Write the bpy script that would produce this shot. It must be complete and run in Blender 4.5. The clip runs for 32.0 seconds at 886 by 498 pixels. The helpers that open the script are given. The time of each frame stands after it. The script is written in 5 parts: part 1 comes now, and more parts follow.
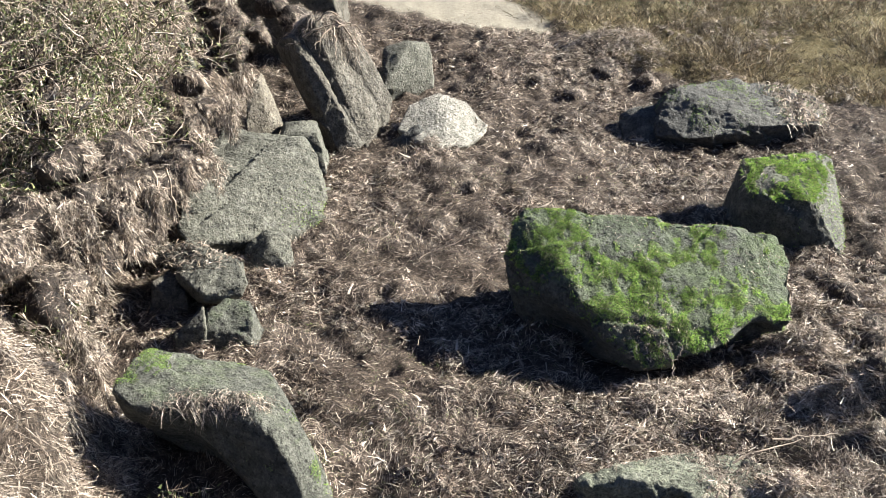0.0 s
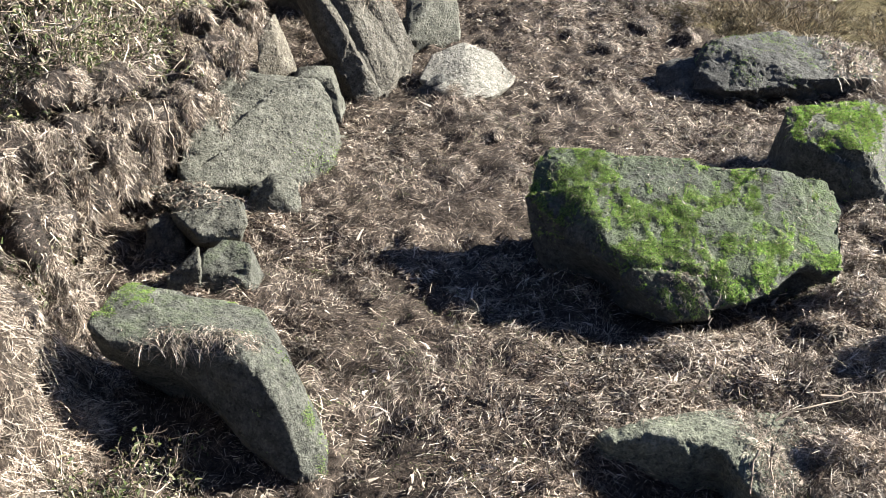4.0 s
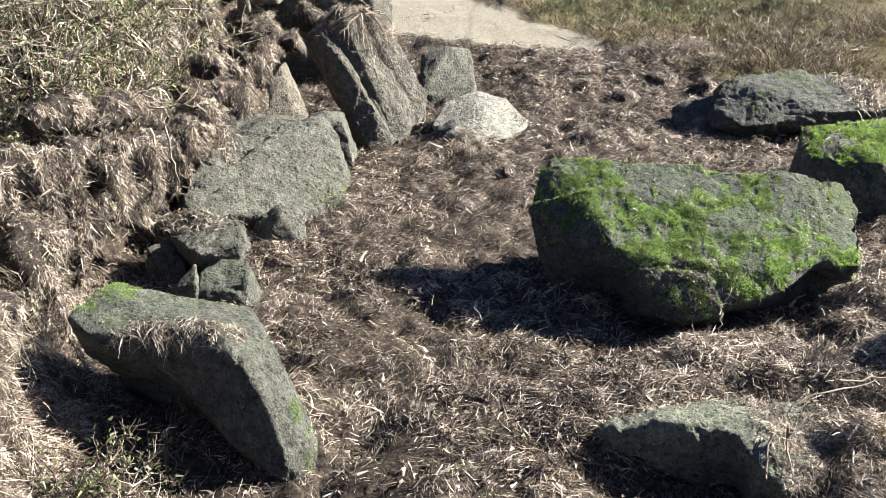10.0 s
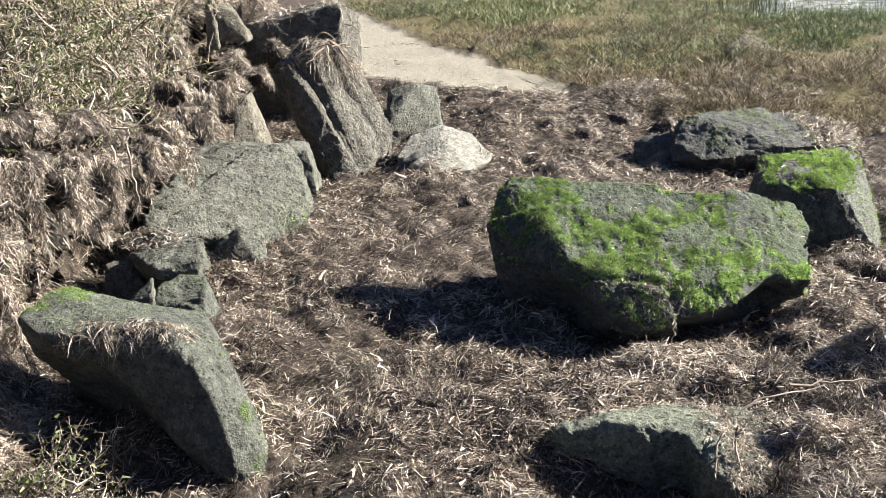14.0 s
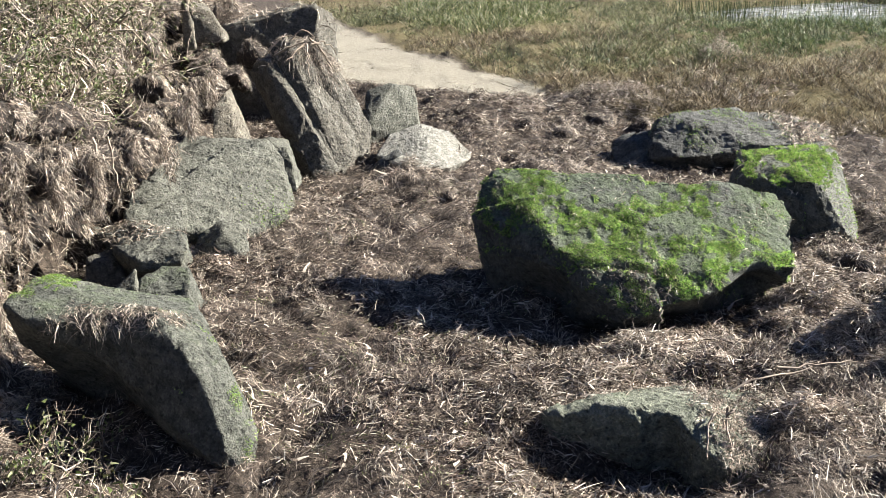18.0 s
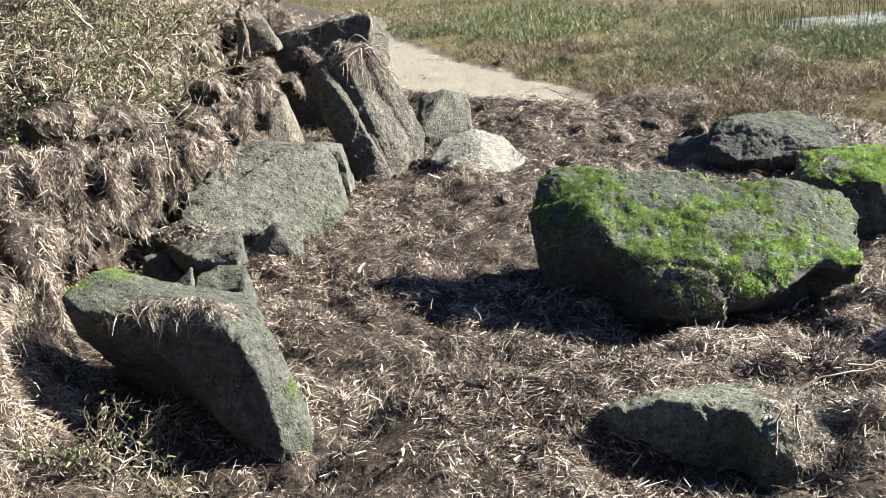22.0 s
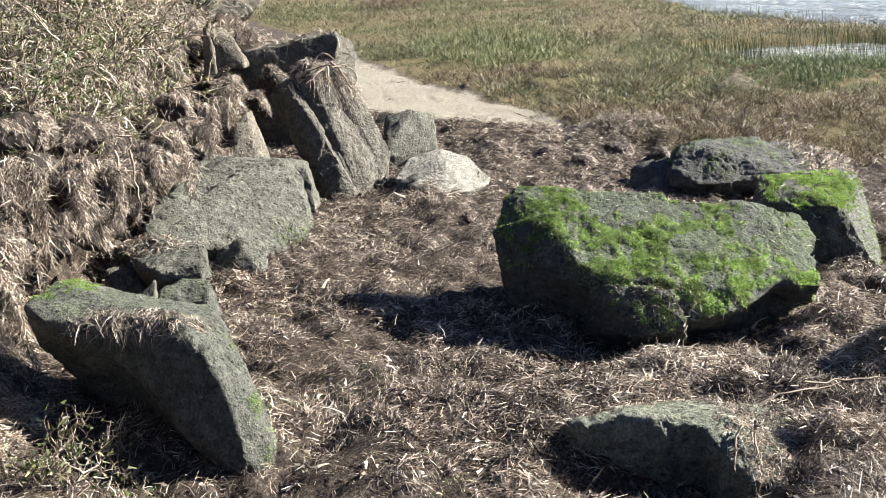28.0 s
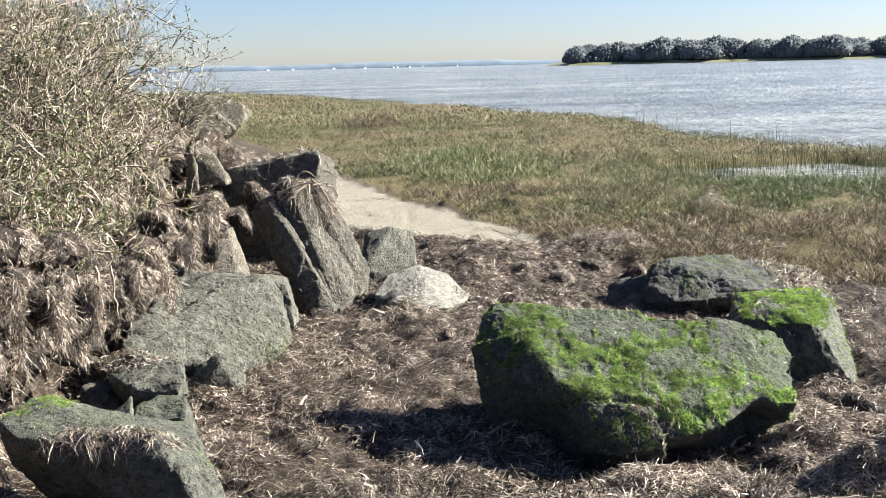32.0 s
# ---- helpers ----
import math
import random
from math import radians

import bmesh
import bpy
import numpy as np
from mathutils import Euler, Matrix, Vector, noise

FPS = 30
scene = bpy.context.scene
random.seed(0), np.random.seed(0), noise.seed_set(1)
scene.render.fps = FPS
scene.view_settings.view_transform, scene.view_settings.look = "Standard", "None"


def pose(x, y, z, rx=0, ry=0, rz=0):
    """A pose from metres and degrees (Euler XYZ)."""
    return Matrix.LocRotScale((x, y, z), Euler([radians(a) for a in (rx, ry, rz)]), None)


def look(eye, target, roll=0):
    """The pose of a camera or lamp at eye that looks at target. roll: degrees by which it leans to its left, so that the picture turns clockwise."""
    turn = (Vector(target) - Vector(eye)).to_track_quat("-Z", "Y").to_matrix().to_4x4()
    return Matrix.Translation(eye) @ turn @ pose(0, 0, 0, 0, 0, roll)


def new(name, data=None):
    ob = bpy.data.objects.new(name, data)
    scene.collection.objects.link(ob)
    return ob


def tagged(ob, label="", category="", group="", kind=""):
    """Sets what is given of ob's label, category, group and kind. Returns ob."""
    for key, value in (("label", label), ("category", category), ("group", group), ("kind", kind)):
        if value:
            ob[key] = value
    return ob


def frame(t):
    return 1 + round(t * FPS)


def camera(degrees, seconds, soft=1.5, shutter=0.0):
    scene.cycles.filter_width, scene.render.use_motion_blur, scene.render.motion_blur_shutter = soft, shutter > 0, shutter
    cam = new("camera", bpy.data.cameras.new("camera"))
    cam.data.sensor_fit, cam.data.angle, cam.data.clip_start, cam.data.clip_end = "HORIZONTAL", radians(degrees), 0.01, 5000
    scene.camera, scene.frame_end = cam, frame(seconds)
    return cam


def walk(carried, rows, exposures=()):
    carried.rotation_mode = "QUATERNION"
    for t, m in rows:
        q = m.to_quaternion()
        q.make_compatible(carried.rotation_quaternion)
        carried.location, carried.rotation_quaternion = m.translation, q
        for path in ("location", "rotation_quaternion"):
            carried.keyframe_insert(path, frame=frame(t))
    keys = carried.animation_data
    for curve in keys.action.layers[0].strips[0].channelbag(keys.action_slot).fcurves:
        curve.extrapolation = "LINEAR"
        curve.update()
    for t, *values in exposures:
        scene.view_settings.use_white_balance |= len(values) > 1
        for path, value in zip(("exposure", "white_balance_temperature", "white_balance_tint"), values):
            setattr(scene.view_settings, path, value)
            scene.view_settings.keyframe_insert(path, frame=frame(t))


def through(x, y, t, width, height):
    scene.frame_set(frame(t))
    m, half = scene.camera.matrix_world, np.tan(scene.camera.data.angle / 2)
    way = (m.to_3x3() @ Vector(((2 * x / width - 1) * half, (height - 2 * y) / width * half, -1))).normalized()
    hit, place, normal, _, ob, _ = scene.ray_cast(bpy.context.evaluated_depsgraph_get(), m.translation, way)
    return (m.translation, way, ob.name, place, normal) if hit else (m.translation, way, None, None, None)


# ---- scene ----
# The camera and its way: seconds, eye, target, roll.
cam = camera(46.18, 32.0, soft=0.75)
PATH = [
    (0, (-0.0851, -0.0048, 2.3101), (0.1536, 2.6050, 0.8499), -0.82),
    (0.5, (-0.0664, 0.0330, 2.2608), (0.1580, 2.6432, 0.7991), -0.92),
    (1, (-0.0562, 0.0650, 2.2154), (0.1758, 2.6703, 0.7461), -0.54),
    (1.5, (-0.0583, 0.0910, 2.1740), (0.1817, 2.6886, 0.6924), -0.25),
    (2, (-0.0442, 0.1211, 2.1277), (0.1859, 2.7049, 0.6208), -0.25),
    (2.5, (-0.0333, 0.1575, 2.1069), (0.1635, 2.7388, 0.5909), -0.65),
    (3, (-0.0087, 0.1596, 2.0514), (0.1470, 2.7745, 0.5891), -1.11),
    (3.5, (-0.0053, 0.1776, 2.0094), (0.1481, 2.7912, 0.5447), -0.96),
    (4, (0.0091, 0.1843, 1.9701), (0.1407, 2.7958, 0.4996), -1.13),
    (4.5, (0.0254, 0.1944, 1.9512), (0.1331, 2.8067, 0.4801), -1.36),
    (7, (0.0998, 0.1912, 1.8055), (0.1379, 2.9061, 0.5296), -3.24),
    (7.5, (0.1091, 0.1676, 1.7580), (0.1381, 2.9058, 0.5328), -3.39),
    (8, (0.1229, 0.1539, 1.7173), (0.1438, 2.8984, 0.5058), -3.50),
    (8.5, (0.1314, 0.1377, 1.6759), (0.1607, 2.8946, 0.4933), -3.37),
    (9, (0.1371, 0.1129, 1.6343), (0.1663, 2.8748, 0.4633), -3.46),
    (9.5, (0.1450, 0.1062, 1.6001), (0.1621, 2.8706, 0.4349), -3.66),
    (10, (0.1555, 0.0992, 1.5750), (0.1683, 2.8671, 0.4180), -3.74),
    (10.5, (0.1652, 0.0850, 1.5471), (0.1802, 2.8588, 0.4045), -3.72),
    (11, (0.1771, 0.0724, 1.5256), (0.2017, 2.8491, 0.3900), -3.66),
    (11.5, (0.1844, 0.0608, 1.5051), (0.2197, 2.8434, 0.3846), -3.57),
    (12, (0.1904, 0.0508, 1.4933), (0.2456, 2.8430, 0.3975), -3.33),
    (12.5, (0.1965, 0.0418, 1.4804), (0.2675, 2.8451, 0.4145), -3.11),
    (13, (0.1999, 0.0322, 1.4648), (0.2845, 2.8466, 0.4296), -2.96),
    (13.5, (0.2020, 0.0245, 1.4440), (0.2926, 2.8482, 0.4348), -2.90),
    (14, (0.2106, 0.0186, 1.4222), (0.3027, 2.8485, 0.4307), -2.84),
    (14.5, (0.2278, 0.0063, 1.4025), (0.3477, 2.8351, 0.4109), -2.66),
    (16.5, (0.1839, 0.0045, 1.3694), (0.4137, 2.8322, 0.3940), -1.88),
    (17, (0.1685, 0.0003, 1.3592), (0.3920, 2.8325, 0.3956), -2.00),
    (17.5, (0.1565, -0.0013, 1.3553), (0.3638, 2.8315, 0.3899), -2.18),
    (18, (0.1424, -0.0030, 1.3483), (0.3296, 2.8333, 0.3889), -2.39),
    (18.5, (0.1251, 0.0025, 1.3379), (0.2805, 2.8440, 0.3881), -2.63),
    (19, (0.1164, 0.0096, 1.3336), (0.2405, 2.8547, 0.3902), -2.89),
    (19.5, (0.1121, 0.0165, 1.3264), (0.2064, 2.8658, 0.3924), -3.13),
    (20, (0.1112, 0.0158, 1.3220), (0.1772, 2.8697, 0.3994), -3.34),
    (20.5, (0.1091, 0.0202, 1.3143), (0.1588, 2.8782, 0.4039), -3.38),
    (21, (0.1103, 0.0216, 1.3031), (0.1514, 2.8835, 0.4043), -3.41),
    (21.5, (0.1131, 0.0165, 1.2877), (0.1539, 2.8796, 0.3925), -3.36),
    (22, (0.1140, 0.0199, 1.2698), (0.1640, 2.8804, 0.3668), -3.27),
    (22.5, (0.1131, 0.0190, 1.2644), (0.1727, 2.8760, 0.3514), -3.04),
    (23, (0.1143, 0.0141, 1.2589), (0.1875, 2.8695, 0.3414), -2.82),
    (23.5, (0.1081, 0.0150, 1.2450), (0.1881, 2.8679, 0.3206), -2.67),
    (24, (0.1069, 0.0109, 1.2439), (0.1855, 2.8586, 0.3034), -2.59),
    (24.5, (0.1071, 0.0129, 1.2396), (0.1848, 2.8587, 0.2933), -2.54),
    (25, (0.1053, 0.0102, 1.2378), (0.1906, 2.8550, 0.2892), -2.44),
    (27.5, (0.1054, -0.0027, 1.2481), (0.2598, 2.8657, 0.3828), -1.78),
    (28, (0.1027, -0.0073, 1.2519), (0.2651, 2.8676, 0.4099), -1.83),
    (28.5, (0.1018, -0.0096, 1.2625), (0.2716, 2.8788, 0.4699), -1.73),
    (29, (0.1026, -0.0133, 1.2653), (0.2890, 2.8886, 0.5276), -1.57),
    (29.5, (0.1048, -0.0172, 1.2601), (0.3010, 2.8947, 0.5655), -1.51),
    (30, (0.1046, -0.0232, 1.2611), (0.3117, 2.8953, 0.5981), -1.45),
    (30.5, (0.1077, -0.0269, 1.2606), (0.3247, 2.8991, 0.6349), -1.37),
    (31, (0.1071, -0.0281, 1.2639), (0.3298, 2.9050, 0.6741), -1.35),
    (31.5, (0.1028, -0.0261, 1.2608), (0.3350, 2.9135, 0.7088), -1.31),
    (32, (0.1012, -0.0323, 1.2630), (0.3384, 2.9127, 0.7428), -1.33),
]
walk(cam, [(t, look(eye, aim, roll)) for t, eye, aim, roll in PATH])

# ---- light ----
SUN_FROM = Vector((0.70, 0.095, 0.38)).normalized()
world = bpy.data.worlds.new("world")
scene.world = world
world.use_nodes = True
wn = world.node_tree
sky = wn.nodes.new("ShaderNodeTexSky")
sky.sky_type = "NISHITA"
sky.sun_disc = False
sky.sun_elevation = math.asin(SUN_FROM.z)
sky.sun_rotation = math.atan2(SUN_FROM.x, SUN_FROM.y)
sky.air_density, sky.dust_density, sky.ozone_density = 0.9, 0.3, 3.0
tint = wn.nodes.new("ShaderNodeMix")
tint.data_type, tint.blend_type = "RGBA", "MULTIPLY"
tint.inputs[0].default_value, tint.inputs[7].default_value = 1.0, (0.77, 0.78, 0.93, 1)
wn.links.new(sky.outputs[0], tint.inputs[6])
wn.links.new(tint.outputs[2], wn.nodes["Background"].inputs[0])
wn.nodes["Background"].inputs[1].default_value = 0.034
sun = new("sun", bpy.data.lights.new("sun", "SUN"))
sun.data.energy, sun.data.angle, sun.data.color = 5.0, radians(0.53), (1.0, 0.955, 0.86)
sun.matrix_world = look((20, 3, 12), Vector((20, 3, 12)) - SUN_FROM)
scene.view_settings.exposure = 2.32


# ---- small tools ----
rng = np.random.default_rng(7)


def vnoise(x, y, cell, seed=0):
    """Smooth value noise in -1..1 on numpy arrays."""
    u, v = np.asarray(x, float) / cell, np.asarray(y, float) / cell
    iu, iv = np.floor(u).astype(np.int64), np.floor(v).astype(np.int64)
    fu, fv = u - iu, v - iv
    fu, fv = fu * fu * (3 - 2 * fu), fv * fv * (3 - 2 * fv)

    def lattice(a, b):
        n = (a * 374761393 + b * 668265263 + seed * 974634777) & 0xFFFFFFFF
        n = ((n ^ (n >> 13)) * 1274126177) & 0xFFFFFFFF
        return ((n ^ (n >> 16)) & 0xFFFF) / 32767.5 - 1

    top = lattice(iu, iv) * (1 - fu) + lattice(iu + 1, iv) * fu
    low = lattice(iu, iv + 1) * (1 - fu) + lattice(iu + 1, iv + 1) * fu
    return top * (1 - fv) + low * fv


def smooth(a, b, x):
    t = np.clip((np.asarray(x, float) - a) / (b - a), 0, 1)
    return t * t * (3 - 2 * t)


def quad_mesh(name, verts, quads):
    """A mesh from numpy arrays of places and of four corner numbers a face."""
    me = bpy.data.meshes.new(name)
    me.vertices.add(len(verts))
    me.vertices.foreach_set("co", np.ascontiguousarray(verts, np.float32).ravel())
    me.loops.add(quads.size)
    me.loops.foreach_set("vertex_index", np.ascontiguousarray(quads, np.int32).ravel())
    me.polygons.add(len(quads))
    me.polygons.foreach_set("loop_start", np.arange(0, quads.size, 4, dtype=np.int32))
    me.polygons.foreach_set("loop_total", np.full(len(quads), 4, np.int32))
    me.update(calc_edges=True)
    return me


def put(me, name, material, parent=None, label="", flat=False):
    """Links a mesh under a thing, or at top level."""
    ob = new(name, me)
    me.materials.append(material)
    if not flat:
        me.polygons.foreach_set("use_smooth", np.ones(len(me.polygons), bool))
    if parent is not None:
        ob.parent = parent
    if label:
        ob["label"] = label
    return ob


def part(name, bm, material, parent, label="", flat=False):
    me = bpy.data.meshes.new(name)
    bm.to_mesh(me)
    bm.free()
    return put(me, name, material, parent, label, flat)


def unit(v):
    return v / np.maximum(np.linalg.norm(v, axis=-1, keepdims=True), 1e-9)


def ribbons(base, way, side, length, width, droop, steps=2, taper=0.35, curl=0.0):
    """Thin bent strips: each starts at base, runs along way for length, sinks by droop (in lengths) at its end and swings sideways by curl."""
    n = len(base)
    swing = side * rng.normal(0, curl, (n, 1)) if curl else 0.0
    length, width, droop = (np.broadcast_to(np.asarray(a, float), n)[:, None] for a in (length, width, droop))
    rows = []
    for k in range(steps + 1):
        s = k / steps
        mid = base + way * length * s
        mid = mid - np.array([0, 0, 1.0]) * droop * length * s * s + swing * length * s * s
        half = side * width * 0.5 * (1 - (1 - taper) * s)
        rows += [mid - half, mid + half]
    verts = np.stack(rows, 1)
    k = 2 * (steps + 1)
    faces = np.array([[2 * i, 2 * i + 1, 2 * i + 3, 2 * i + 2] for i in range(steps)])
    quads = (np.arange(n)[:, None, None] * k + faces[None]).reshape(-1, 4)
    return verts.reshape(-1, 3), quads


def joined(pieces):
    verts, quads, at = [], [], 0
    for v, q in pieces:
        verts.append(v)
        quads.append(q + at)
        at += len(v)
    return np.concatenate(verts), np.concatenate(quads)




# ---- materials ----
def material(name):
    m = bpy.data.materials.new(name)
    m.use_nodes = True
    nt = m.node_tree
    return m, nt, nt.nodes["Principled BSDF"]


def node(nt, kind, **values):
    n = nt.nodes.new(kind)
    for key, value in values.items():
        n.inputs[key].default_value = value
    return n


def ramp(nt, source, stops):
    r = nt.nodes.new("ShaderNodeValToRGB")
    while len(r.color_ramp.elements) < len(stops):
        r.color_ramp.elements.new(0.5)
    for e, (at, colour) in zip(r.color_ramp.elements, stops):
        e.position, e.color = at, (*colour, 1) if len(colour) == 3 else colour
    nt.links.new(source, r.inputs[0])
    return r.outputs[0]


def mix(nt, fac, a, b, kind="MIX"):
    m = nt.nodes.new("ShaderNodeMix")
    m.data_type, m.blend_type = "RGBA", kind
    for sock, value in ((m.inputs[0], fac), (m.inputs[6], a), (m.inputs[7], b)):
        if hasattr(value, "is_output"):
            nt.links.new(value, sock)
        else:
            sock.default_value = value if isinstance(value, float) else (*value, 1)
    return m.outputs[2]


def maths(nt, op, a, b=0.5, clamp=True):
    m = nt.nodes.new("ShaderNodeMath")
    m.operation, m.use_clamp = op, clamp
    for sock, value in ((m.inputs[0], a), (m.inputs[1], b)):
        if hasattr(value, "is_output"):
            nt.links.new(value, sock)
        else:
            sock.default_value = value
    return m.outputs[0]


def noisy(nt, scale, detail=6.0, rough=0.6, coord="Object", stretch=None):
    c = nt.nodes.new("ShaderNodeTexCoord")
    out = c.outputs[coord]
    if stretch:
        mp = nt.nodes.new("ShaderNodeMapping")
        mp.inputs["Scale"].default_value = stretch
        nt.links.new(out, mp.inputs[0])
        out = mp.outputs[0]
    n = node(nt, "ShaderNodeTexNoise", Scale=scale, Detail=detail, Roughness=rough)
    nt.links.new(out, n.inputs["Vector"])
    return n.outputs[0]


def bump(nt, bsdf, height, strength, distance, after=None):
    b = nt.nodes.new("ShaderNodeBump")
    b.inputs["Strength"].default_value, b.inputs["Distance"].default_value = strength, distance
    nt.links.new(height, b.inputs["Height"])
    if after is not None:
        nt.links.new(after, b.inputs["Normal"])
    nt.links.new(b.outputs[0], bsdf.inputs["Normal"])
    return b.outputs[0]


def strand_material(name, stops, rough=0.75, through=0.25):
    """For strips: one colour an island, a little light passes through."""
    m, nt, p = material(name)
    g = nt.nodes.new("ShaderNodeNewGeometry")
    col = ramp(nt, g.outputs["Random Per Island"], stops)
    for scale, least in ((2.5, 0.55), (16.0, 0.28)):
        col = mix(nt, 0.7, col, ramp(nt, noisy(nt, scale, 3.0), [(0.35, (least, least, least)), (0.62, (1.25, 1.25, 1.25))]), "MULTIPLY")
    nt.links.new(col, p.inputs["Base Color"])
    p.inputs["Roughness"].default_value = rough
    p.inputs["Specular IOR Level"].default_value = 0.35
    if through:
        t = nt.nodes.new("ShaderNodeBsdfTranslucent")
        nt.links.new(col, t.inputs[0])
        a = nt.nodes.new("ShaderNodeMixShader")
        a.inputs[0].default_value = through
        nt.links.new(p.outputs[0], a.inputs[1])
        nt.links.new(t.outputs[0], a.inputs[2])
        nt.links.new(a.outputs[0], nt.nodes["Material Output"].inputs[0])
    return m


def pitted(nt, scale, warp=0.35):
    """Crisp cells whose seams and hearts read as pits and grains."""
    c = nt.nodes.new("ShaderNodeTexCoord")
    n = node(nt, "ShaderNodeTexNoise", Scale=scale * 0.6, Detail=2.0)
    nt.links.new(c.outputs["Object"], n.inputs["Vector"])
    m = nt.nodes.new("ShaderNodeVectorMath")
    m.operation = "MULTIPLY_ADD"
    m.inputs[1].default_value = (warp / scale * 3,) * 3
    nt.links.new(n.outputs[1], m.inputs[0])
    nt.links.new(c.outputs["Object"], m.inputs[2])
    v = node(nt, "ShaderNodeTexVoronoi", Scale=scale, Randomness=1.0)
    nt.links.new(m.outputs[0], v.inputs["Vector"])
    return v.outputs["Distance"], v.outputs["Color"]


def rock_material(name, dark, light, moss=0.0, pale=0.0, seed=0.0, pits=1.0):
    """Weathered stone with pits, grain, lichen bloom and, where wanted, a green film."""
    m, nt, p = material(name)
    big, mid, fine = noisy(nt, 4.0 + seed, 5.0), noisy(nt, 24.0, 10.0, 0.8), noisy(nt, 230.0, 4.0, 0.8)
    pit, _ = pitted(nt, 48.0)
    grain, tone = pitted(nt, 170.0)
    col = ramp(nt, mid, [(0.36, dark), (0.6, light)])
    col = mix(nt, 0.5, col, ramp(nt, tone, [(0.1, (0.35, 0.35, 0.34)), (0.6, (1.0, 1.0, 1.0)), (0.95, (1.9, 1.87, 1.75))]), "MULTIPLY")
    col = mix(nt, 0.8, col, ramp(nt, pit, [(0.1, (0.25, 0.25, 0.25)), (0.35, (1.0, 1.0, 1.0))]), "MULTIPLY")
    if pale:
        bloom = ramp(nt, noisy(nt, 9.0 + seed, 9.0, 0.8), [(0.52, (0, 0, 0)), (0.66, (pale, pale, pale))])
        col = mix(nt, bloom, col, (0.30, 0.30, 0.26))
    if moss:
        g = nt.nodes.new("ShaderNodeNewGeometry")
        sep = nt.nodes.new("ShaderNodeSeparateXYZ")
        nt.links.new(g.outputs["Normal"], sep.inputs[0])
        up = maths(nt, "MULTIPLY_ADD", sep.outputs[2], 0.28)
        nt.nodes[-1].inputs[2].default_value = moss - 0.27
        film = maths(nt, "ADD", up, maths(nt, "MULTIPLY", big, 0.6))
        film = maths(nt, "MULTIPLY", film, maths(nt, "ADD", mid, 0.5, False), False)
        film = ramp(nt, film, [(0.48, (0, 0, 0)), (0.85, (0.8, 0.8, 0.8))])
        green = ramp(nt, fine, [(0.36, (0.018, 0.036, 0.006)), (0.62, (0.105, 0.18, 0.028))])
        col = mix(nt, film, col, green)
    nt.links.new(col, p.inputs["Base Color"])
    p.inputs["Roughness"].default_value = 0.85
    p.inputs["Specular IOR Level"].default_value = 0.35
    first = bump(nt, p, mid, 0.8 * pits, 0.022)
    second = bump(nt, p, ramp(nt, pit, [(0.05, (0, 0, 0)), (0.4, (1, 1, 1))]), 0.9 * pits, 0.006, first)
    bump(nt, p, grain, 0.7 * pits, 0.004, second)
    return m


BASALT = rock_material("dark_stone", (0.02, 0.021, 0.02), (0.08, 0.08, 0.074), pale=0.3)
MOSSY = rock_material("mossy_stone", (0.02, 0.022, 0.019), (0.082, 0.086, 0.076), moss=0.31, pale=0.15)
FILMED = rock_material("green_filmed_stone", (0.024, 0.026, 0.021), (0.102, 0.105, 0.088), moss=0.22, pale=0.2, seed=1.5)
GREY = rock_material("grey_pitted_stone", (0.036, 0.037, 0.031), (0.12, 0.12, 0.098), moss=0.08, pale=0.35, seed=0.7)
PALE = rock_material("pale_lichened_stone", (0.12, 0.116, 0.10), (0.25, 0.24, 0.21), pale=0.4, seed=2.2)
TAN = rock_material("tan_stone", (0.06, 0.053, 0.042), (0.155, 0.138, 0.11), pale=0.3, seed=3.1)
BROWN = rock_material("brown_grey_stone", (0.032, 0.029, 0.024), (0.115, 0.106, 0.088), pale=0.25, seed=0.3)

PALE_GREEN = rock_material("pale_green_grey_stone", (0.055, 0.062, 0.046), (0.175, 0.185, 0.14), moss=0.13, pale=0.4, seed=1.1)

WRACK = strand_material("dry_wrack", [
    (0.0, (0.016, 0.012, 0.009)), (0.38, (0.05, 0.033, 0.025)), (0.62, (0.14, 0.102, 0.079)), (0.84, (0.33, 0.272, 0.213)), (1.0, (0.66, 0.58, 0.48))], 0.5, 0.1)
STRAW = strand_material("bleached_straw", [
    (0.0, (0.03, 0.022, 0.017)), (0.3, (0.16, 0.124, 0.096)), (0.65, (0.385, 0.32, 0.257)), (1.0, (0.71, 0.63, 0.53))], 0.5, 0.15)
BROWN_GRASS = strand_material("brown_marsh_grass", [
    (0.0, (0.018, 0.013, 0.008)), (0.45, (0.085, 0.063, 0.034)), (0.8, (0.22, 0.168, 0.098)), (1.0, (0.56, 0.47, 0.33))], 0.6, 0.15)
OLIVE_GRASS = strand_material("olive_marsh_grass", [
    (0.0, (0.018, 0.022, 0.010)), (0.45, (0.068, 0.084, 0.032)), (0.8, (0.155, 0.17, 0.07)), (1.0, (0.42, 0.39, 0.23))], 0.6, 0.15)
GREEN_GRASS = strand_material("green_marsh_grass", [
    (0.0, (0.025, 0.055, 0.015)), (0.5, (0.065, 0.115, 0.03)), (0.85, (0.13, 0.18, 0.05)), (1.0, (0.34, 0.33, 0.16))], 0.55, 0.15)
MOSS = strand_material("bright_green_moss", [
    (0.0, (0.035, 0.065, 0.012)), (0.35, (0.175, 0.33, 0.05)), (0.78, (0.37, 0.56, 0.12)), (0.9, (0.40, 0.42, 0.17)), (1.0, (0.50, 0.42, 0.28))], 0.6, 0.35)
